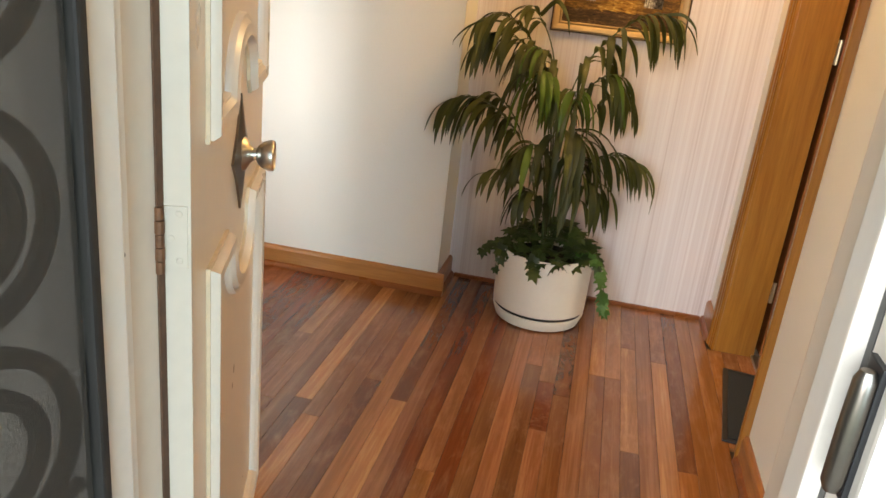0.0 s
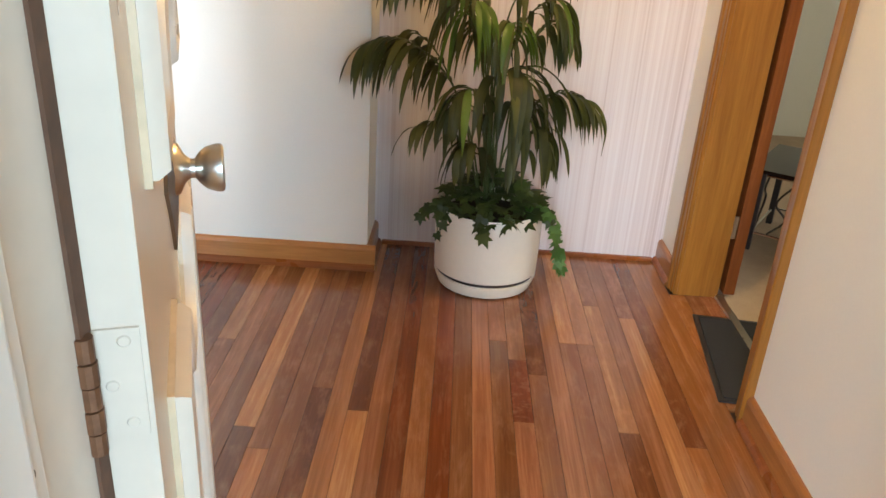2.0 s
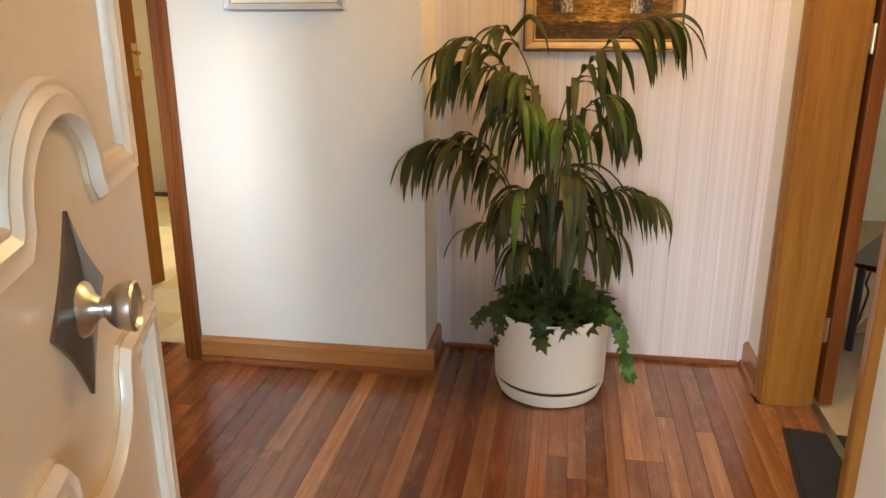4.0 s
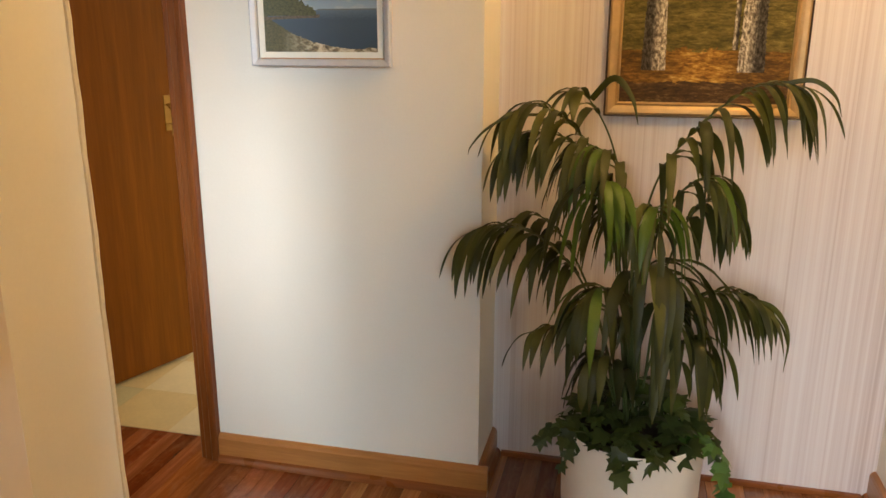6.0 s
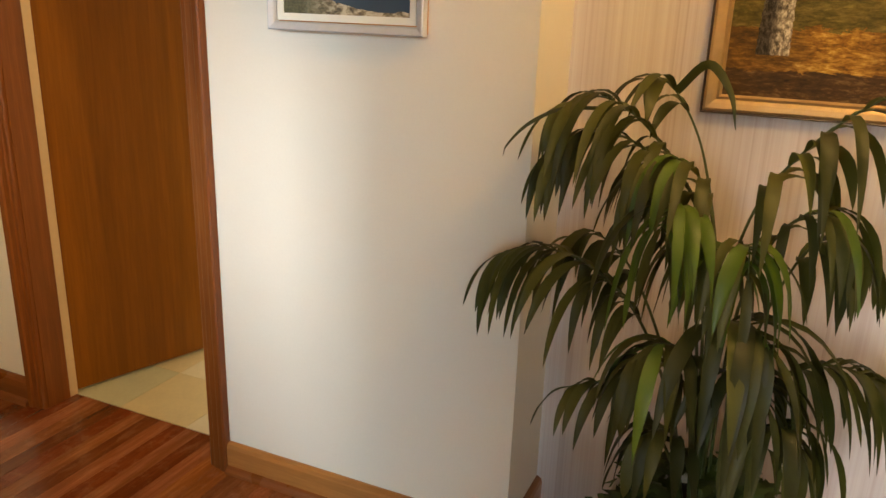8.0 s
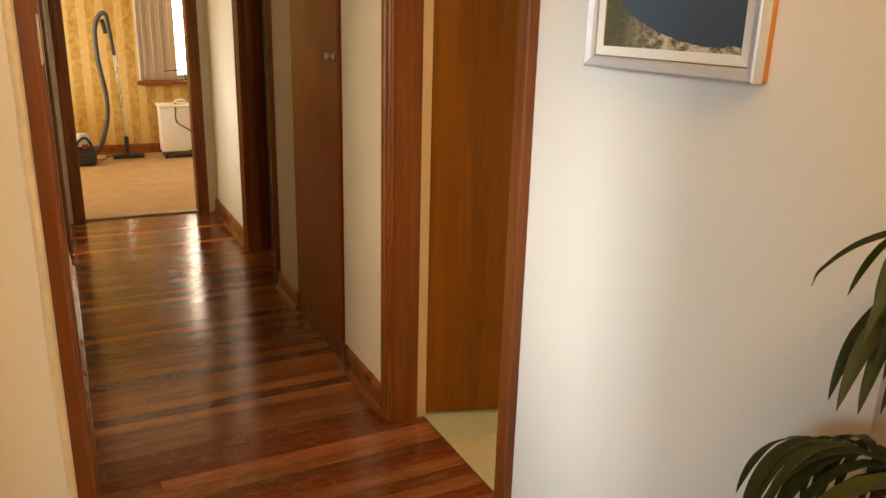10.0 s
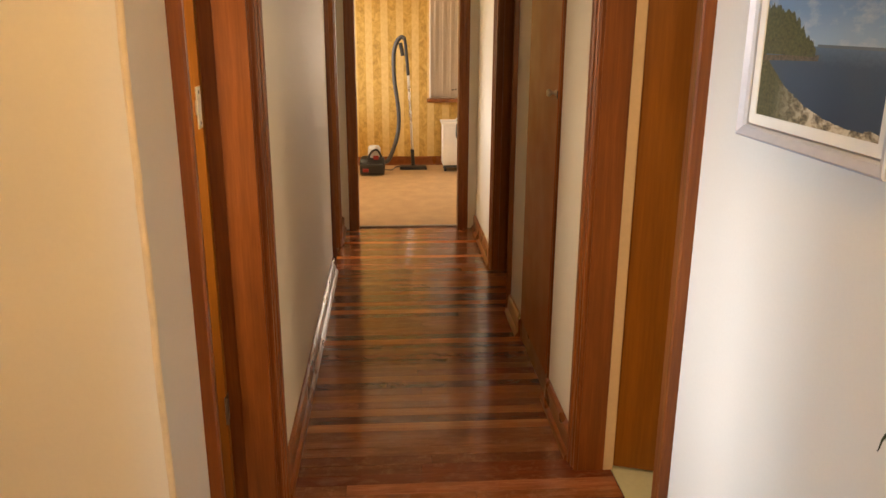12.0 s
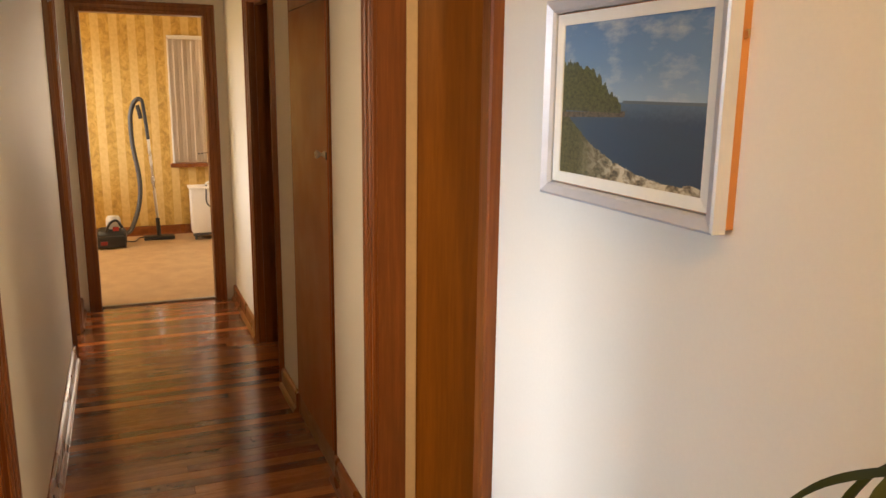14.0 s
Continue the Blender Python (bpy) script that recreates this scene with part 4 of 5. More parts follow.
random.seed(8)
mound = part("stems", tube(bmesh.new(), [(0, 0, 0.0), (0.01, 0, 0.05), (0.0, -0.01, 0.1)], 0.012, 8), STALK, ivy)
for k in range(170):
    a, r = random.uniform(0, 2 * math.pi), 0.195 * math.sqrt(random.random())
    p = (r * math.cos(a), r * math.sin(a), 0.03 + 0.13 * (1 - (r / 0.2) ** 2) * random.uniform(0.5, 1.1) + random.uniform(0, 0.03))
    ivy_leaf(p, (math.cos(a) + random.uniform(-0.7, 0.7), math.sin(a) + random.uniform(-0.9, 0.4), random.uniform(-0.5, 0.25)), random.uniform(0.042, 0.068), mound)


def vine(points, leaves, size=0.055, fresh=False):
    line = curve_points(points, 8)
    stem = part("vine", tube(bmesh.new(), line, 0.0018, 5), STALK, ivy)
    for k in range(leaves):
        p = line[int((k + 0.8) / leaves * (len(line) - 1))]
        ivy_leaf(p + Vector((random.uniform(-0.012, 0.012), -0.006, 0.004)), (random.uniform(-0.9, 0.9), random.uniform(-0.5, 0.1), random.uniform(-1.2, -0.3)), size * random.uniform(0.8, 1.15), stem, fresh)


vine([(0.12, -0.05, 0.06), (0.20, -0.09, 0.075), (0.235, -0.10, 0.03), (0.262, -0.11, -0.05), (0.272, -0.11, -0.125), (0.278, -0.11, -0.16)], 15, 0.058, True)
vine([(0.10, 0.0, 0.06), (0.18, -0.03, 0.07), (0.228, -0.04, 0.04), (0.24, -0.05, -0.02)], 6)
vine([(-0.12, -0.06, 0.06), (-0.19, -0.08, 0.075), (-0.235, -0.09, 0.06), (-0.275, -0.1, 0.02)], 7)
vine([(-0.10, -0.09, 0.05), (-0.165, -0.13, 0.07), (-0.19, -0.14, 0.03), (-0.195, -0.142, -0.04)], 5, 0.045)
vine([(-0.02, -0.14, 0.05), (-0.03, -0.19, 0.07), (-0.035, -0.218, 0.045), (-0.035, -0.222, 0.005)], 6, 0.06)
vine([(0.04, -0.15, 0.05), (0.06, -0.19, 0.065), (0.065, -0.212, 0.045)], 4, 0.06)

# ---------------------------------------------------------------- pictures
def shore_painting():
    """Sky with clouds, a dark bay, a wooded point and a pale stony beach, by generated coordinates."""
    m, nodes, links, b = shader("shore_painting", 0.5)
    tc = nodes.new("ShaderNodeTexCoord")
    sep = nodes.new("ShaderNodeSeparateXYZ")
    links.new(tc.outputs["Generated"], sep.inputs[0])
    u, v = sep.outputs["X"], sep.outputs["Z"]
    vec = coords(nodes, links, (1, 1, 1), "Generated")
    wobble = noise_tex(nodes, links, vec, 9, 5, 0.7)
    fine = noise_tex(nodes, links, vec, 40, 4, 0.7)
    cloud = noise_tex(nodes, links, coords(nodes, links, (1, 1, 1.8), "Generated"), 3.2, 5, 0.6)
    blue = ramp(nodes, links, v, [(0.46, (0.30, 0.40, 0.47)), (0.72, (0.145, 0.255, 0.39)), (1.0, (0.10, 0.20, 0.36))])
    skyc = mix(nodes, links, ramp(nodes, links, cloud, [(0.50, (0, 0, 0)), (0.68, (0.8, 0.8, 0.8))]), blue, (0.47, 0.50, 0.49))
    sea = ramp(nodes, links, mix(nodes, links, 0.1, v, fine), [(0.0, (0.030, 0.058, 0.092)), (0.40, (0.045, 0.080, 0.120)), (0.56, (0.13, 0.20, 0.27))])
    col = mix(nodes, links, maths(nodes, links, "LESS_THAN", v, 0.495), skyc, sea)
    # far low headland
    strip = maths(nodes, links, "MULTIPLY", maths(nodes, links, "LESS_THAN", maths(nodes, links, "ABSOLUTE", maths(nodes, links, "SUBTRACT", v, 0.498)), 0.009),
                  maths(nodes, links, "GREATER_THAN", u, 0.48))
    col = mix(nodes, links, strip, col, (0.12, 0.15, 0.16))
    # beach: below a curve that falls to the right
    edge = maths(nodes, links, "ADD", maths(nodes, links, "MULTIPLY", maths(nodes, links, "POWER", maths(nodes, links, "SUBTRACT", 1.0, u), 3.0), 0.42), maths(nodes, links, "MULTIPLY", wobble, 0.10))
    stone = ramp(nodes, links, noise_tex(nodes, links, vec, 17, 3, 0.65, 0.4), [(0.36, (0.09, 0.07, 0.045)), (0.47, (0.30, 0.24, 0.15)), (0.6, (0.60, 0.53, 0.38))])
    grass = ramp(nodes, links, fine, [(0.3, (0.03, 0.035, 0.012)), (0.7, (0.13, 0.12, 0.05))])
    beach = mix(nodes, links, ramp(nodes, links, u, [(0.15, (0, 0, 0)), (0.5, (1, 1, 1))]), grass, stone)
    col = mix(nodes, links, maths(nodes, links, "LESS_THAN", v, edge), col, beach)
    # curving bank on the near side of the wood
    bank = maths(nodes, links, "LESS_THAN", maths(nodes, links, "ABSOLUTE", maths(nodes, links, "SUBTRACT", v, maths(nodes, links, "ADD", 0.40, maths(nodes, links, "MULTIPLY", u, 0.05)))), 0.018)
    bank = maths(nodes, links, "MULTIPLY", bank, maths(nodes, links, "LESS_THAN", maths(nodes, links, "ADD", u, maths(nodes, links, "MULTIPLY", wobble, 0.1)), 0.56))
    col = mix(nodes, links, bank, col, ramp(nodes, links, fine, [(0.35, (0.06, 0.045, 0.03)), (0.65, (0.17, 0.13, 0.09))]))
    # wood
    top = maths(nodes, links, "ADD", maths(nodes, links, "SUBTRACT", 0.76, maths(nodes, links, "MULTIPLY", maths(nodes, links, "POWER", u, 1.7), 1.0)),
                maths(nodes, links, "MULTIPLY", maths(nodes, links, "SUBTRACT", noise_tex(nodes, links, coords(nodes, links, (1, 1, 0.25), "Generated"), 22, 3), 0.5), 0.3))
    wood = maths(nodes, links, "MULTIPLY", maths(nodes, links, "LESS_THAN", v, top), maths(nodes, links, "GREATER_THAN", v, 0.43))
    wood = maths(nodes, links, "MULTIPLY", wood, maths(nodes, links, "LESS_THAN", u, 0.47))
    col = mix(nodes, links, wood, col, ramp(nodes, links, fine, [(0.32, (0.025, 0.034, 0.016)), (0.62, (0.105, 0.108, 0.042))]))
    links.new(col, b.inputs["Base Color"])
    bump(nodes, links, b, fine, 0.15, 0.001)
    return m


def birch_painting():
    """Autumn wood: dark olive trees above, a golden path, two pale trunks."""
    m, nodes, links, b = shader("birch_painting", 0.65)
    b.inputs["Specular IOR Level"].default_value = 0.2
    tc = nodes.new("ShaderNodeTexCoord")
    sep = nodes.new("ShaderNodeSeparateXYZ")
    links.new(tc.outputs["Generated"], sep.inputs[0])
    u, v = sep.outputs["X"], sep.outputs["Z"]
    vec = coords(nodes, links, (1, 1, 1), "Generated")
    blot = noise_tex(nodes, links, coords(nodes, links, (1, 1, 2.2), "Generated"), 6, 6, 0.72, 0.6)
    fine = noise_tex(nodes, links, coords(nodes, links, (0.7, 1, 2.0), "Generated"), 26, 5, 0.75, 0.5)
    fac = mix(nodes, links, 0.5, blot, fine)
    woods = ramp(nodes, links, fac, [(0.34, (0.03, 0.024, 0.006)), (0.48, (0.085, 0.066, 0.014)), (0.58, (0.17, 0.13, 0.03)), (0.70, (0.34, 0.27, 0.08))])
    path = ramp(nodes, links, fac, [(0.38, (0.06, 0.028, 0.008)), (0.47, (0.22, 0.10, 0.016)), (0.55, (0.42, 0.23, 0.04)), (0.65, (0.70, 0.50, 0.16))])
    verge = ramp(nodes, links, fac, [(0.36, (0.03, 0.018, 0.006)), (0.50, (0.11, 0.052, 0.010)), (0.60, (0.24, 0.12, 0.022)), (0.70, (0.42, 0.26, 0.07))])
    middle = ramp(nodes, links, u, [(0.22, (0, 0, 0)), (0.42, (1, 1, 1)), (0.58, (1, 1, 1)), (0.72, (0, 0, 0))])
    ground = mix(nodes, links, middle, verge, path)
    front_ = ramp(nodes, links, fac, [(0.36, (0.020, 0.012, 0.008)), (0.52, (0.075, 0.038, 0.014)), (0.62, (0.18, 0.11, 0.04)), (0.72, (0.36, 0.33, 0.24))])
    blend = maths(nodes, links, "ADD", v, maths(nodes, links, "MULTIPLY", maths(nodes, links, "SUBTRACT", blot, 0.5), 0.2))
    col = mix(nodes, links, maths(nodes, links, "LESS_THAN", blend, 0.42), woods, ground)
    col = mix(nodes, links, maths(nodes, links, "LESS_THAN", blend, 0.19), col, front_)
    bark = ramp(nodes, links, noise_tex(nodes, links, coords(nodes, links, (3, 1, 1.2), "Generated"), 18, 5, 0.8), [(0.38, (0.05, 0.042, 0.03)), (0.48, (0.22, 0.18, 0.13)), (0.60, (0.66, 0.60, 0.48))])
    for at, half, foot in ((0.215, 0.052, 0.27), (0.76, 0.055, 0.26), (0.665, 0.012, 0.42)):
        lean = maths(nodes, links, "ADD", u, maths(nodes, links, "MULTIPLY", maths(nodes, links, "SUBTRACT", fine, 0.5), 0.03))
        flare = maths(nodes, links, "MULTIPLY", maths(nodes, links, "SUBTRACT", 1.0, v), 0.025 * half / 0.05)
        side = maths(nodes, links, "LESS_THAN", maths(nodes, links, "ABSOLUTE", maths(nodes, links, "SUBTRACT", lean, at)), maths(nodes, links, "ADD", half, flare))
        trunk = maths(nodes, links, "MULTIPLY", side, maths(nodes, links, "GREATER_THAN", v, foot))
        shade = ramp(nodes, links, maths(nodes, links, "MULTIPLY_ADD", maths(nodes, links, "SUBTRACT", u, at), 0.5 / half * (1 if at < 0.5 else -1), 0.5), [(0.3, (0.14, 0.13, 0.12)), (0.75, (1, 1, 1))])
        col = mix(nodes, links, trunk, col, mix(nodes, links, 1.0, bark, shade, "MULTIPLY"))
    links.new(col, b.inputs["Base Color"])
    bump(nodes, links, b, fine, 0.35, 0.002)
    return m


SILVER = plain("silver_painted_frame", (0.56, 0.56, 0.58), 0.35, 0.15, vary=0.06, scale=12)
IVORY = plain("ivory_slip", (0.80, 0.78, 0.70), 0.6, vary=0.03)
GILT = plain("gilded_frame", (0.48, 0.33, 0.16), 0.5, 0.6, vary=0.12, scale=18, bumpy=0.1)
OXIDE = plain("dark_frame_edge", (0.035, 0.015, 0.010), 0.4, vary=0.2)
RAW_PINE = timber("raw_pine_stretcher", (0.40, 0.15, 0.04), (0.50, 0.20, 0.055), (0.58, 0.26, 0.08), "z", 0.6, 0.0)


def rectangle(x0, x1, z0, z1):
    return [(x0, z0), (x0, z1), (x1, z1), (x1, z0)]


shore = tagged(empty("lake_picture"), "framed painting of a wooded shore in a silver-white frame", "picture")
SX, SZ = (-0.692, -0.262), (1.353, 1.671)
face = lambda a, z, u: (a, -0.018 - u, z)
part("stretcher", block(SX[0] + 0.004, SX[1] - 0.006, -0.018, 0.0, SZ[0] + 0.004, SZ[1] - 0.004, 0.001), RAW_PINE, shore, "orange raw timber backing")
part("frame", sweep(bmesh.new(), rectangle(SX[0] + 0.017, SX[1] - 0.017, SZ[0] + 0.017, SZ[1] - 0.017), [(-0.004, 0.0), (-0.004, 0.012), (0.0, 0.017), (0.013, 0.022), (0.0165, 0.020), (0.017, 0.0)], face, True), SILVER, shore)
part("slip", sweep(bmesh.new(), rectangle(SX[0] + 0.024, SX[1] - 0.024, SZ[0] + 0.024, SZ[1] - 0.024), [(-0.017, 0.0), (-0.017, 0.008), (0.0, 0.010), (0.0, 0.0)], face, True), IVORY, shore, "ivory white inner slip")
part("canvas", block(SX[0] + 0.039, SX[1] - 0.039, -0.024, -0.019, SZ[0] + 0.039, SZ[1] - 0.039), shore_painting(), shore, "painted bay, pine wood and stony beach")
part("hook", tube(bmesh.new(), [(SX[1] - 0.006, -0.009, 1.60), (SX[1] + 0.001, -0.009, 1.601), (SX[1] + 0.001, -0.009, 1.592), (SX[1] - 0.006, -0.009, 1.591)], 0.0012, 6), BRASS, shore)

birch = tagged(empty("forest_picture"), "oil painting of birch trees in a gilt frame with dark edges", "picture")
BX, BZ = (0.326, 0.888), (1.205, 1.66)
face2 = lambda a, z, u: (a, ALCOVE - u, z)
gilt = [(-0.008, 0.0), (-0.008, 0.016), (-0.003, 0.022), (0.003, 0.018), (0.012, 0.022), (0.024, 0.025), (0.030, 0.021), (0.030, 0.0)]
part("frame", sweep(bmesh.new(), rectangle(BX[0] + 0.036, BX[1] - 0.036, BZ[0] + 0.036, BZ[1] - 0.036), gilt, face2, True), GILT, birch)
part("frame_edge", sweep(bmesh.new(), rectangle(BX[0] + 0.006, BX[1] - 0.006, BZ[0] + 0.006, BZ[1] - 0.006), [(-0.0005, 0.0), (-0.0005, 0.020), (0.004, 0.023), (0.006, 0.019), (0.006, 0.0)], face2, True), OXIDE, birch, "dark brown outer edge")
part("canvas", block(BX[0] + 0.030, BX[1] - 0.030, ALCOVE - 0.013, ALCOVE - 0.003, BZ[0] + 0.030, BZ[1] - 0.030), birch_painting(), birch, "thickly painted autumn birch wood")

# ---------------------------------------------------------------- lounge table
GLASS_TOP = plain("black_glass", (0.012, 0.012, 0.014), 0.08, vary=0.1)
CHROME = plain("chrome", (0.75, 0.75, 0.76), 0.12, 1.0, vary=0.05)
table = tagged(empty("coffee_table", Matrix.Translation((1.645, 0.458, 0.004)) @ Matrix.Rotation(radians(-33), 4, "Z")), "low black glass table with black legs and chrome rails", "table")
part("tabletop", block(-0.02, 0.95, -0.02, 0.5, 0.372, 0.388, 0.003), GLASS_TOP, table)
for x_, y_ in ((0.03, 0.03), (0.9, 0.03), (0.03, 0.45), (0.9, 0.45)):
    part("leg", block(x_ - 0.014, x_ + 0.014, y_ - 0.014, y_ + 0.014, 0.0, 0.372, 0.003), BLACK, table)
for z in (0.08, 0.355):
    part("rail", tube(bmesh.new(), [(0.03, 0.03, z), (0.9, 0.03, z)], 0.007, 8), CHROME, table, "thin chrome rail")
    part("rail", tube(bmesh.new(), [(0.03, 0.03, z), (0.03, 0.45, z)], 0.007, 8), CHROME, table, "thin chrome rail")
    part("rail", tube(bmesh.new(), [(0.03, 0.45, z), (0.9, 0.45, z)], 0.007, 8), CHROME, table, "thin chrome rail")
for k in range(4):
    x_ = 0.1 + 0.2 * k
    part("scroll", tube(bmesh.new(), curve_points([(x_, 0.03, 0.09), (x_ + 0.06, 0.03, 0.17), (x_ + 0.01, 0.03, 0.24), (x_ + 0.08, 0.03, 0.35)], 6), 0.005, 6), BLACK, table, smooth=True)
part("scroll", tube(bmesh.new(), curve_points([(0.03, 0.10, 0.09), (0.03, 0.2, 0.2), (0.03, 0.14, 0.27), (0.03, 0.28, 0.35)], 6), 0.005, 6), BLACK, table, smooth=True)

# ---------------------------------------------------------------- bedroom
window_1 = tagged(empty("window_1"), "bedroom window with pale frame and dark timber sill", "window", kind="structure")
W0, W1, WZ0, WZ1 = WINDOW
for a, b_, z0, z1 in ((W0, W0 + 0.045, WZ0, WZ1), (W1 - 0.045, W1, WZ0, WZ1), (0.60, 0.645, WZ0, WZ1), (W0, W1, WZ0, WZ0 + 0.045), (W0, W1, WZ1 - 0.045, WZ1)):
    part("window_frame", block(FAR - 0.115, FAR - 0.065, a, b_, z0, z1, 0.004), WHITE_PAINT, window_1)
part("window_sill", block(FAR - 0.06, FAR + 0.075, W0 - 0.05, W1 + 0.05, WZ0 - 0.04, WZ0, 0.008), RED_WOOD_X, window_1, "dark varnished sill")
part("head_rail", block(FAR, FAR + 0.05, W0 - 0.02, W1, WZ1 - 0.03, WZ1 + 0.005, 0.006), WHITE_PAINT, window_1)
part("side_trim", block(FAR, FAR + 0.016, W0 - 0.022, W0, WZ0, WZ1 - 0.03, 0.003), WHITE_PAINT, window_1)
GLASS, gn, gl, gb = shader("window_glass", 0.02)
gb.inputs["Transmission Weight"].default_value, gb.inputs["IOR"].default_value = 1.0, 1.45
for a, b_ in ((W0 + 0.045, 0.60), (0.645, W1 - 0.045)):
    pane = part("pane", block(FAR - 0.092, FAR - 0.088, a, b_, WZ0 + 0.045, WZ1 - 0.045), GLASS, window_1)
    pane.visible_shadow = False
DAY, dn, dl, db = shader("bright_overcast_distance", 1.0)
dn.remove(db)
glow = dn.new("ShaderNodeEmission")
glow.inputs["Color"].default_value, glow.inputs["Strength"].default_value = (0.93, 0.97, 1.0, 1), 6.0
dl.new(glow.outputs[0], dn["Material Output"].inputs["Surface"])
tagged(finish(block(FAR - 1.6, FAR - 1.58, -1.2, 2.6, -0.5, 3.2), "backdrop", DAY), "bright hazy daylight outside the bedroom window", "backdrop", kind="structure")

BLIND = plain("beige_blind_fabric", (0.52, 0.43, 0.33), 0.8, vary=0.06, scale=10, bumpy=0.2)
blind = tagged(empty("vertical_blind"), "drawn-back beige vertical blind at the bedroom window", "blind")
for k in range(12):
    y_ = W0 + 0.012 + k * 0.028
    slat = block(-0.001, 0.001, -0.026, 0.026, WZ0 + 0.012, WZ1 - 0.03)
    part("slat", slat, BLIND, blind, at=Matrix.Translation((FAR + 0.026, y_, 0)) @ Matrix.Rotation(radians(38 + 14 * math.sin(k * 2.1)), 4, "Z"))
VENETIAN = plain("white_slat", (0.82, 0.82, 0.80), 0.5, vary=0.03)
venetian = tagged(empty("slatted_blind"), "white horizontal slatted blind glowing in daylight", "blind")
for k in range(26):
    part("slat", block(-0.012, 0.012, W0 + 0.3, W1 - 0.05, -0.0008, 0.0008), VENETIAN, venetian, at=Matrix.Translation((FAR - 0.04, 0, WZ0 + 0.06 + k * 0.046)) @ Matrix.Rotation(radians(18), 4, "Y"))

GREY_HOSE = plain("dark_grey_hose", (0.055, 0.05, 0.045), 0.5, vary=0.2, scale=30)
SILVERY = plain("silver_tube", (0.62, 0.58, 0.52), 0.28, 1.0, vary=0.06)
RED_TRIM = plain("dark_red_plastic", (0.24, 0.02, 0.018), 0.35, vary=0.1)
CLEAR = plain("clear_dust_bin", (0.55, 0.55, 0.55), 0.15, vary=0.1)
vac = tagged(empty("vacuum_cleaner"), "black canister vacuum cleaner with grey hose and upright steel wand", "vacuum cleaner")
body = lathe(bmesh.new(), [(0.0, -0.12), (0.07, -0.118), (0.088, -0.09), (0.092, 0.0), (0.088, 0.09), (0.06, 0.13), (0.0, 0.135)], 24, (-7.33, -0.845, 0.115), "y")
part("body", body, BLACK, vac, smooth=True)
for y_ in (-0.955, -0.735):
    wheel = part("wheel", lathe(bmesh.new(), [(0.0, -0.018), (0.07, -0.018), (0.08, -0.01), (0.08, 0.01), (0.07, 0.018), (0.0, 0.018)], 24, (-7.31, y_, 0.088), "y"), BLACK, vac, smooth=True)
    part("hub", lathe(bmesh.new(), [(0.0, 0.0235), (0.03, 0.0235), (0.034, 0.018), (0.0, 0.017)], 16, (-7.31, y_, 0.088), "y"), GREY_HOSE, wheel)
part("dust_bin", lathe(bmesh.new(), [(0.0, 0.0), (0.062, 0.0), (0.066, 0.02), (0.066, 0.09), (0.05, 0.118), (0.0, 0.125)], 24, (-7.33, -0.82, 0.19)), CLEAR, vac, "clear dust container", smooth=True)
part("handle", tube(bmesh.new(), curve_points([(-7.25, -0.89, 0.17), (-7.25, -0.85, 0.25), (-7.27, -0.79, 0.27), (-7.28, -0.745, 0.2)], 6), 0.012, 8), BLACK, vac, "black carrying handle", smooth=True)
part("base", block(-7.40, -7.22, -0.965, -0.725, 0.02, 0.13, 0.02), BLACK, vac)
part("clip", block(-7.226, -7.205, -0.94, -0.88, 0.05, 0.085, 0.006), RED_TRIM, vac, "dark red clip")
part("clip", block(-7.262, -7.245, -0.83, -0.775, 0.175, 0.215, 0.006), RED_TRIM, vac, "dark red clip")
hose = curve_points([(-7.34, -0.73, 0.12), (-7.45, -0.66, 0.16), (-7.6, -0.575, 0.38), (-7.62, -0.56, 0.62), (-7.62, -0.60, 0.95), (-7.62, -0.605, 1.2), (-7.62, -0.575, 1.33), (-7.62, -0.53, 1.385), (-7.62, -0.495, 1.38)], 12)
part("hose", tube(bmesh.new(), hose, [0.021 + 0.0016 * (i % 2) for i in range(len(hose))], 10), GREY_HOSE, vac, "ribbed grey hose")
part("grip", tube(bmesh.new(), curve_points([(-7.62, -0.515, 1.39), (-7.62, -0.49, 1.37), (-7.62, -0.475, 1.25), (-7.62, -0.455, 1.0)], 6), 0.0175, 10), BLACK, vac, "black curved grip", smooth=True)
part("trigger", tube(bmesh.new(), curve_points([(-7.62, -0.535, 1.33), (-7.62, -0.52, 1.26), (-7.62, -0.51, 1.2)], 6), 0.02, 8), BLACK, vac, smooth=True)
wand = part("wand", tube(bmesh.new(), [(-7.62, -0.455, 1.0), (-7.615, -0.415, 0.2)], 0.0145, 10), SILVERY, vac, "bright steel telescopic tube", smooth=True)
part("collar", tube(bmesh.new(), [(-7.619, -0.438, 0.64), (-7.618, -0.434, 0.57)], 0.02, 10), SILVERY, wand, smooth=True)
part("neck", tube(bmesh.new(), [(-7.615, -0.417, 0.22), (-7.61, -0.41, 0.05)], 0.021, 10), BLACK, vac, smooth=True)
part("floor_head", block(-7.67, -7.54, -0.555, -0.265, 0.01, 0.045, 0.014), BLACK, vac, "flat black floor head")
part("cord", tube(bmesh.new(), curve_points([(-7.36, -0.74, 0.05), (-7.5, -0.64, 0.02), (-7.68, -0.6, 0.016), (-7.74, -0.5, 0.016)], 8), 0.006, 6), BLACK, vac)

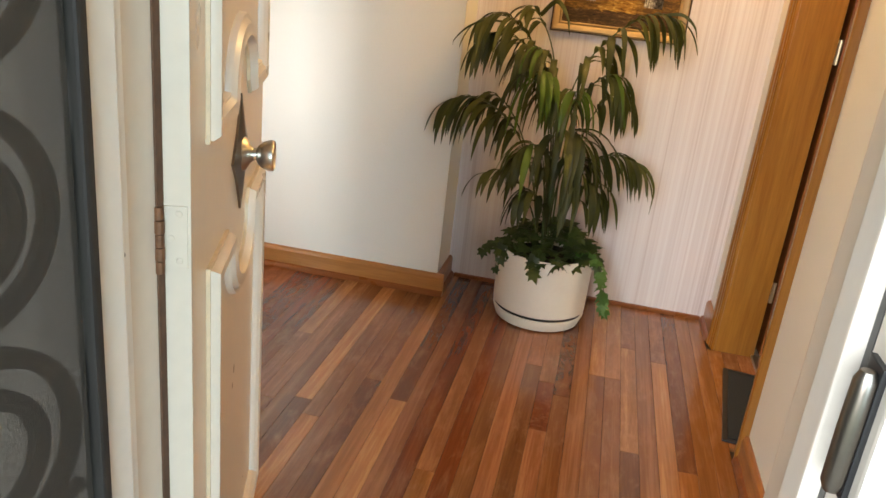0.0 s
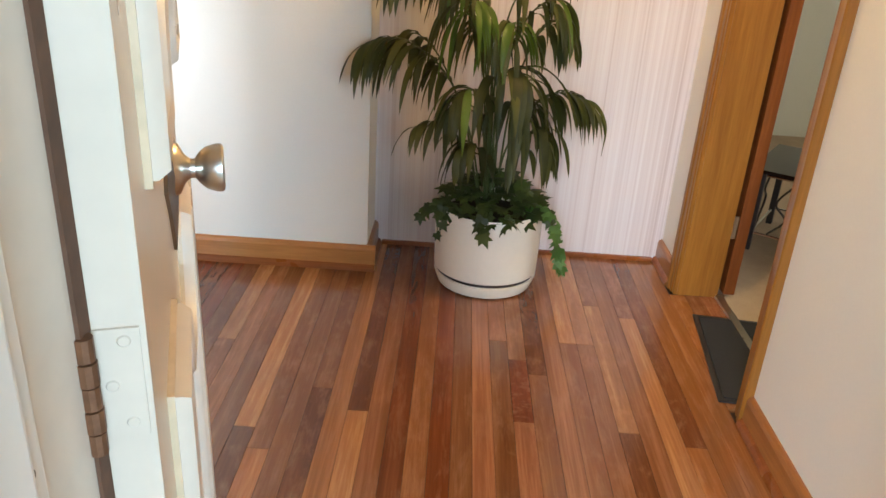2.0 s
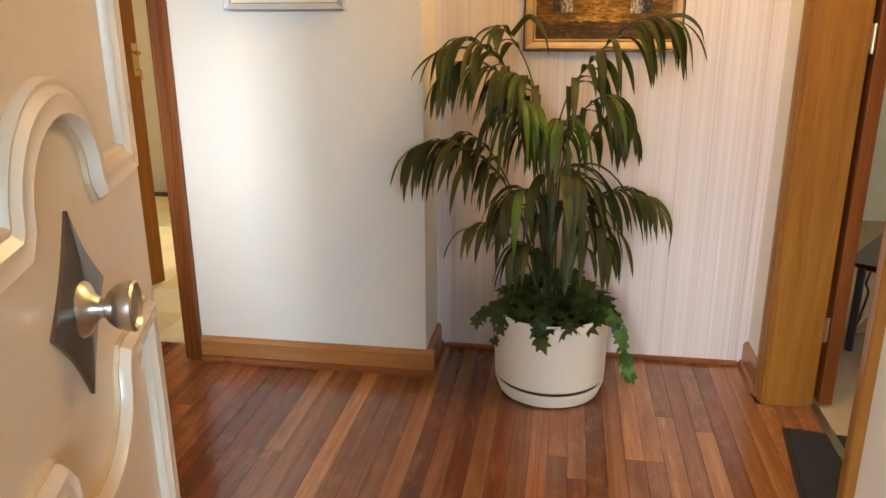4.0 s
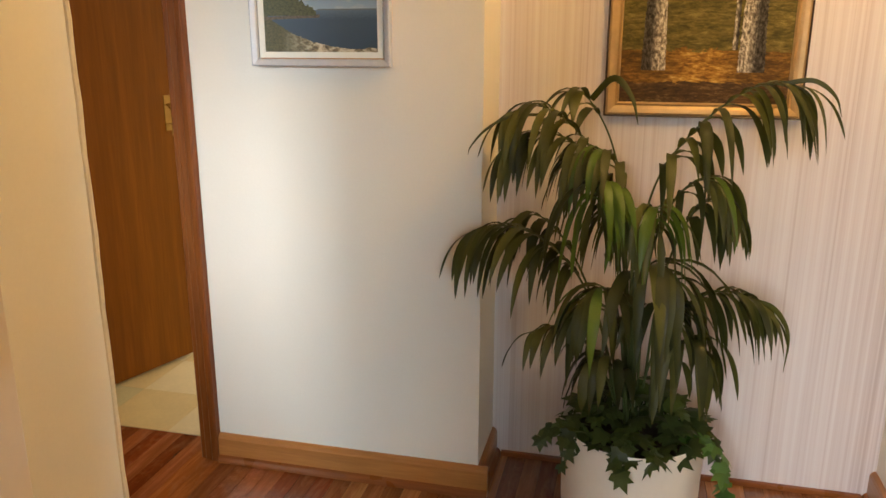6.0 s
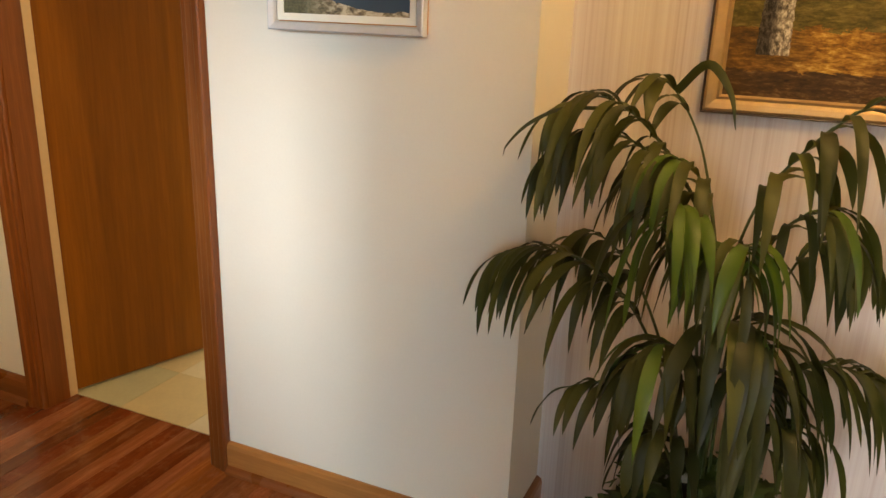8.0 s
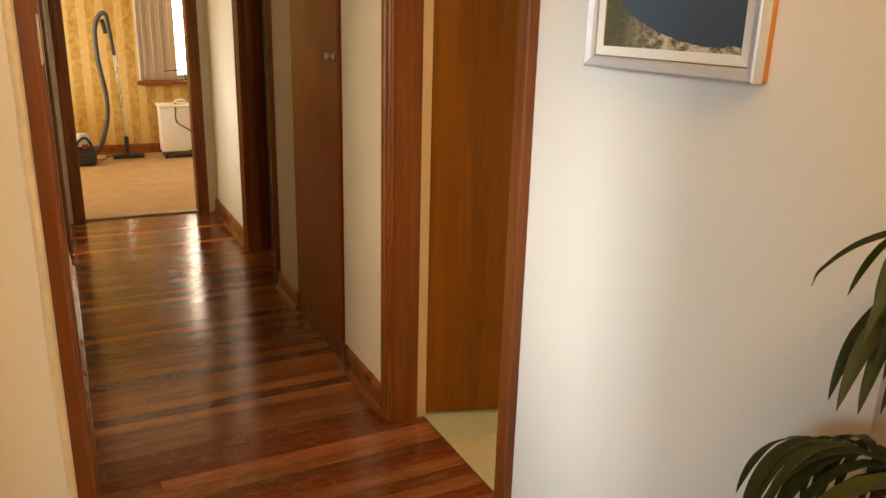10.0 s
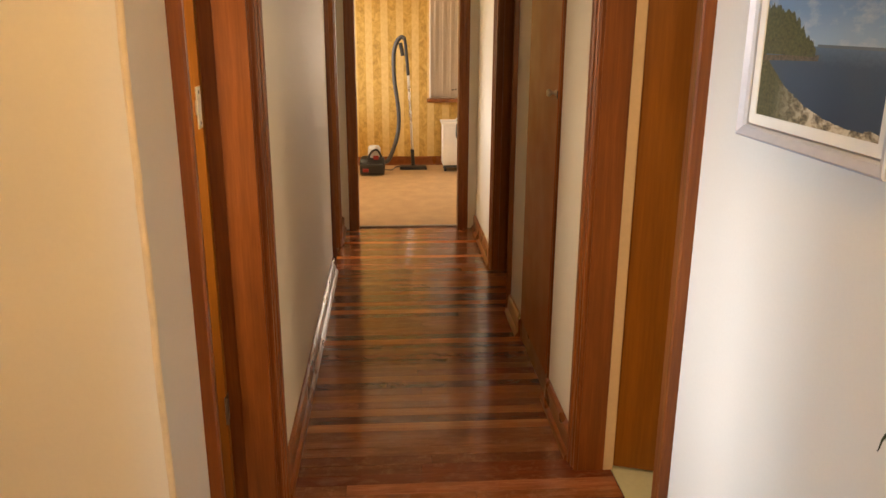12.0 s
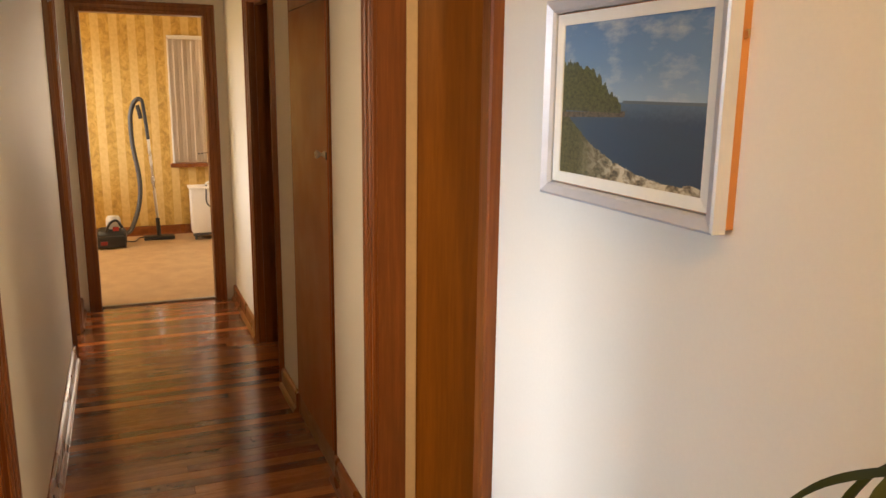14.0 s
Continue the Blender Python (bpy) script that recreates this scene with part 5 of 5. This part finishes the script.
ENAMEL = plain("white_enamel", (0.75, 0.71, 0.63), 0.35, vary=0.05, scale=6)
heater = tagged(empty("portable_heater"), "white portable heater on castors with a loose cable", "heater")
part("body", block(-7.66, -7.44, -0.10, 0.29, 0.075, 0.515, 0.012), ENAMEL, heater)
part("lid", block(-7.675, -7.43, -0.115, 0.305, 0.515, 0.535, 0.006), ENAMEL, heater)
part("front_panel", block(-7.44, -7.432, -0.05, 0.27, 0.11, 0.48, 0.003), ENAMEL, heater)
part("base", block(-7.65, -7.43, -0.09, 0.28, 0.05, 0.075, 0.005), GREY_HOSE, heater, "dark grey base")
for x_ in (-7.63, -7.46):
    for y_ in (-0.07, 0.26):
        part("castor", lathe(bmesh.new(), [(0.0, -0.012), (0.022, -0.012), (0.025, -0.006), (0.025, 0.006), (0.022, 0.012), (0.0, 0.012)], 16, (x_, y_, 0.033), "y"), BLACK, heater, smooth=True)
part("cable", tube(bmesh.new(), curve_points([(-7.55, 0.06, 0.54), (-7.42, 0.045, 0.5), (-7.41, 0.05, 0.37), (-7.41, 0.16, 0.29), (-7.41, 0.235, 0.2), (-7.41, 0.2, 0.1), (-7.40, 0.03, 0.06)], 8), 0.008, 6), GREY_HOSE, heater, "loose grey cable", smooth=True)
part("handle", tube(bmesh.new(), curve_points([(-7.55, 0.04, 0.535), (-7.55, 0.07, 0.565), (-7.55, 0.13, 0.575), (-7.55, 0.16, 0.56)], 6), 0.009, 8), ENAMEL, heater, smooth=True)
sill_wire = tagged(empty("window_latch"), "thin dark bent wire handle on the bedroom sill", "handle")
part("wire", tube(bmesh.new(), curve_points([(FAR + 0.03, 0.02, 0.83), (FAR + 0.03, 0.1, 0.84), (FAR + 0.03, 0.2, 0.83), (FAR + 0.03, 0.23, 0.74)], 6), 0.006, 6), BLACK, sill_wire, smooth=True)
# ---------------------------------------------------------------- floor boards, one by one
random.seed(11)
board_meshes = {}


TONES = {"L": (1.6, 1.85, 1.72), "G": (1.35, 1.35, 1.02), "M": (0.98, 0.98, 0.95), "P": (1.15, 1.15, 1.25), "D": (0.62, 0.52, 0.46), "R": (0.70, 0.45, 0.37)}


def board(x, y0, y1, tone, w=0.0601):
    size = round((y1 - y0) / 0.05) * 0.05
    if size not in board_meshes:
        bm = box(bmesh.new(), -w / 2 + 0.0002, w / 2 - 0.0002, -0.5, 0.5, -0.012, 0.0)
        bmesh.ops.bevel(bm, geom=[e for e in bm.edges if all(abs(v.co.z) < 1e-6 for v in e.verts)], offset=0.0007, segments=1, affect="EDGES")
        me = bpy.data.meshes.new("floor_board")
        bm.to_mesh(me)
        bm.free()
        me.materials.append(FLOOR_WOOD)
        board_meshes[size] = me
    ob = new("floor_board", board_meshes[size])
    ob.parent = floor
    k = random.uniform(0.86, 1.14)
    red = (1, 1, 1) if x > WEST else (1.12, 0.93, 0.82)  # hall boards are tinted redder
    ob.color = (*(c * k * h for c, h in zip(TONES[tone], red)), 1)
    ob.matrix_basis = Matrix.LocRotScale((x, (y0 + y1) / 2, random.uniform(-0.0004, 0.0004)), None, (1, y1 - y0 - 0.0006, 1))


# strips of the entry, from the lounge side to the hall: tones from the door inwards, and where each board ends
STRIPS = ["G", "G", "G", "G D", "L P", "M", "D L M", "M L", "M L", "M", "M D", "P R M", "M P", "P", "M", "R",
          "G M", "R", "P", "L D", "G", "D M", "M", "G M", "D L", "M", "D M", "M P L", "M D", "M"]
ENDS = {3: (-1.02,), 4: (-0.28,), 6: (-0.974, -0.2), 7: (-0.49,), 8: (-0.49,), 10: (-0.7,), 11: (-0.955, -0.62), 12: (-0.505,), 16: (-1.3,),
        19: (-0.953,), 21: (-0.85,), 23: (-1.15,), 24: (-1.06,), 26: (-1.1,), 27: (-1.3, -0.607), 28: (-1.4,)}
W = 0.0605
x, n = 0.1515 + 20 * W, -2
while x > -5.19:
    ends = (FRONT - 0.14, ALCOVE) if x > WEST - 0.02 else (SOUTH, NORTH)
    if x > EAST:
        ends = LOUNGE
    elif KITCHEN[0] < x < KITCHEN[1]:
        ends = (SOUTH, 0.12)
    if STUDY[0] < x < STUDY[1]:
        ends = (SOUTH - 0.035, ends[1])
    if TOILET[0] < x < TOILET[1]:
        ends = (SOUTH - 0.13, ends[1])
    if BATH[0] < x < BATH[1]:
        ends = (ends[0], 0.12)
    if 0 <= n < len(STRIPS) and x > WEST:
        joints = [ends[0], *ENDS.get(n, ()), ends[1]]
        tones = (STRIPS[n].split() * 3)[:len(joints) - 1]
    else:
        joints = [ends[0], ends[1]]
        if random.random() < 0.3:
            joints.insert(1, random.uniform(ends[0] + 0.2, ends[1] - 0.2))
        tones = random.choices("LGMPDR", (1, 3, 7, 4, 2, 3), k=len(joints) - 1)
    for y0, y1, tone in zip(joints, joints[1:], tones):
        board(x, y0, y1, tone)
    x, n = x - W, n + 1

# kitchen floor tiles
TILE_MATS = [plain("cream_vinyl_tile", (0.68, 0.57, 0.33), 0.4, vary=0.08, scale=9), plain("pale_green_vinyl_tile", (0.58, 0.55, 0.35), 0.4, vary=0.08, scale=9),
             plain("ivory_vinyl_tile", (0.74, 0.67, 0.48), 0.4, vary=0.08, scale=9)]
tile_meshes = []
for m in TILE_MATS:
    bm = box(bmesh.new(), -0.1515, 0.1515, -0.1515, 0.1515, -0.004, 0.0)
    me = bpy.data.meshes.new("floor_tile")
    bm.to_mesh(me)
    bm.free()
    me.materials.append(m)
    tile_meshes.append(me)
random.seed(3)
for i in range(9):
    for j in range(8):
        ob = new("floor_tile", tile_meshes[(i + j) % 2 if random.random() < 0.75 else 2])
        ob.parent = kitchen_floor
        ob.matrix_basis = pose(-2.59 + i * 0.3045, 0.275 + j * 0.3045, 0.0)
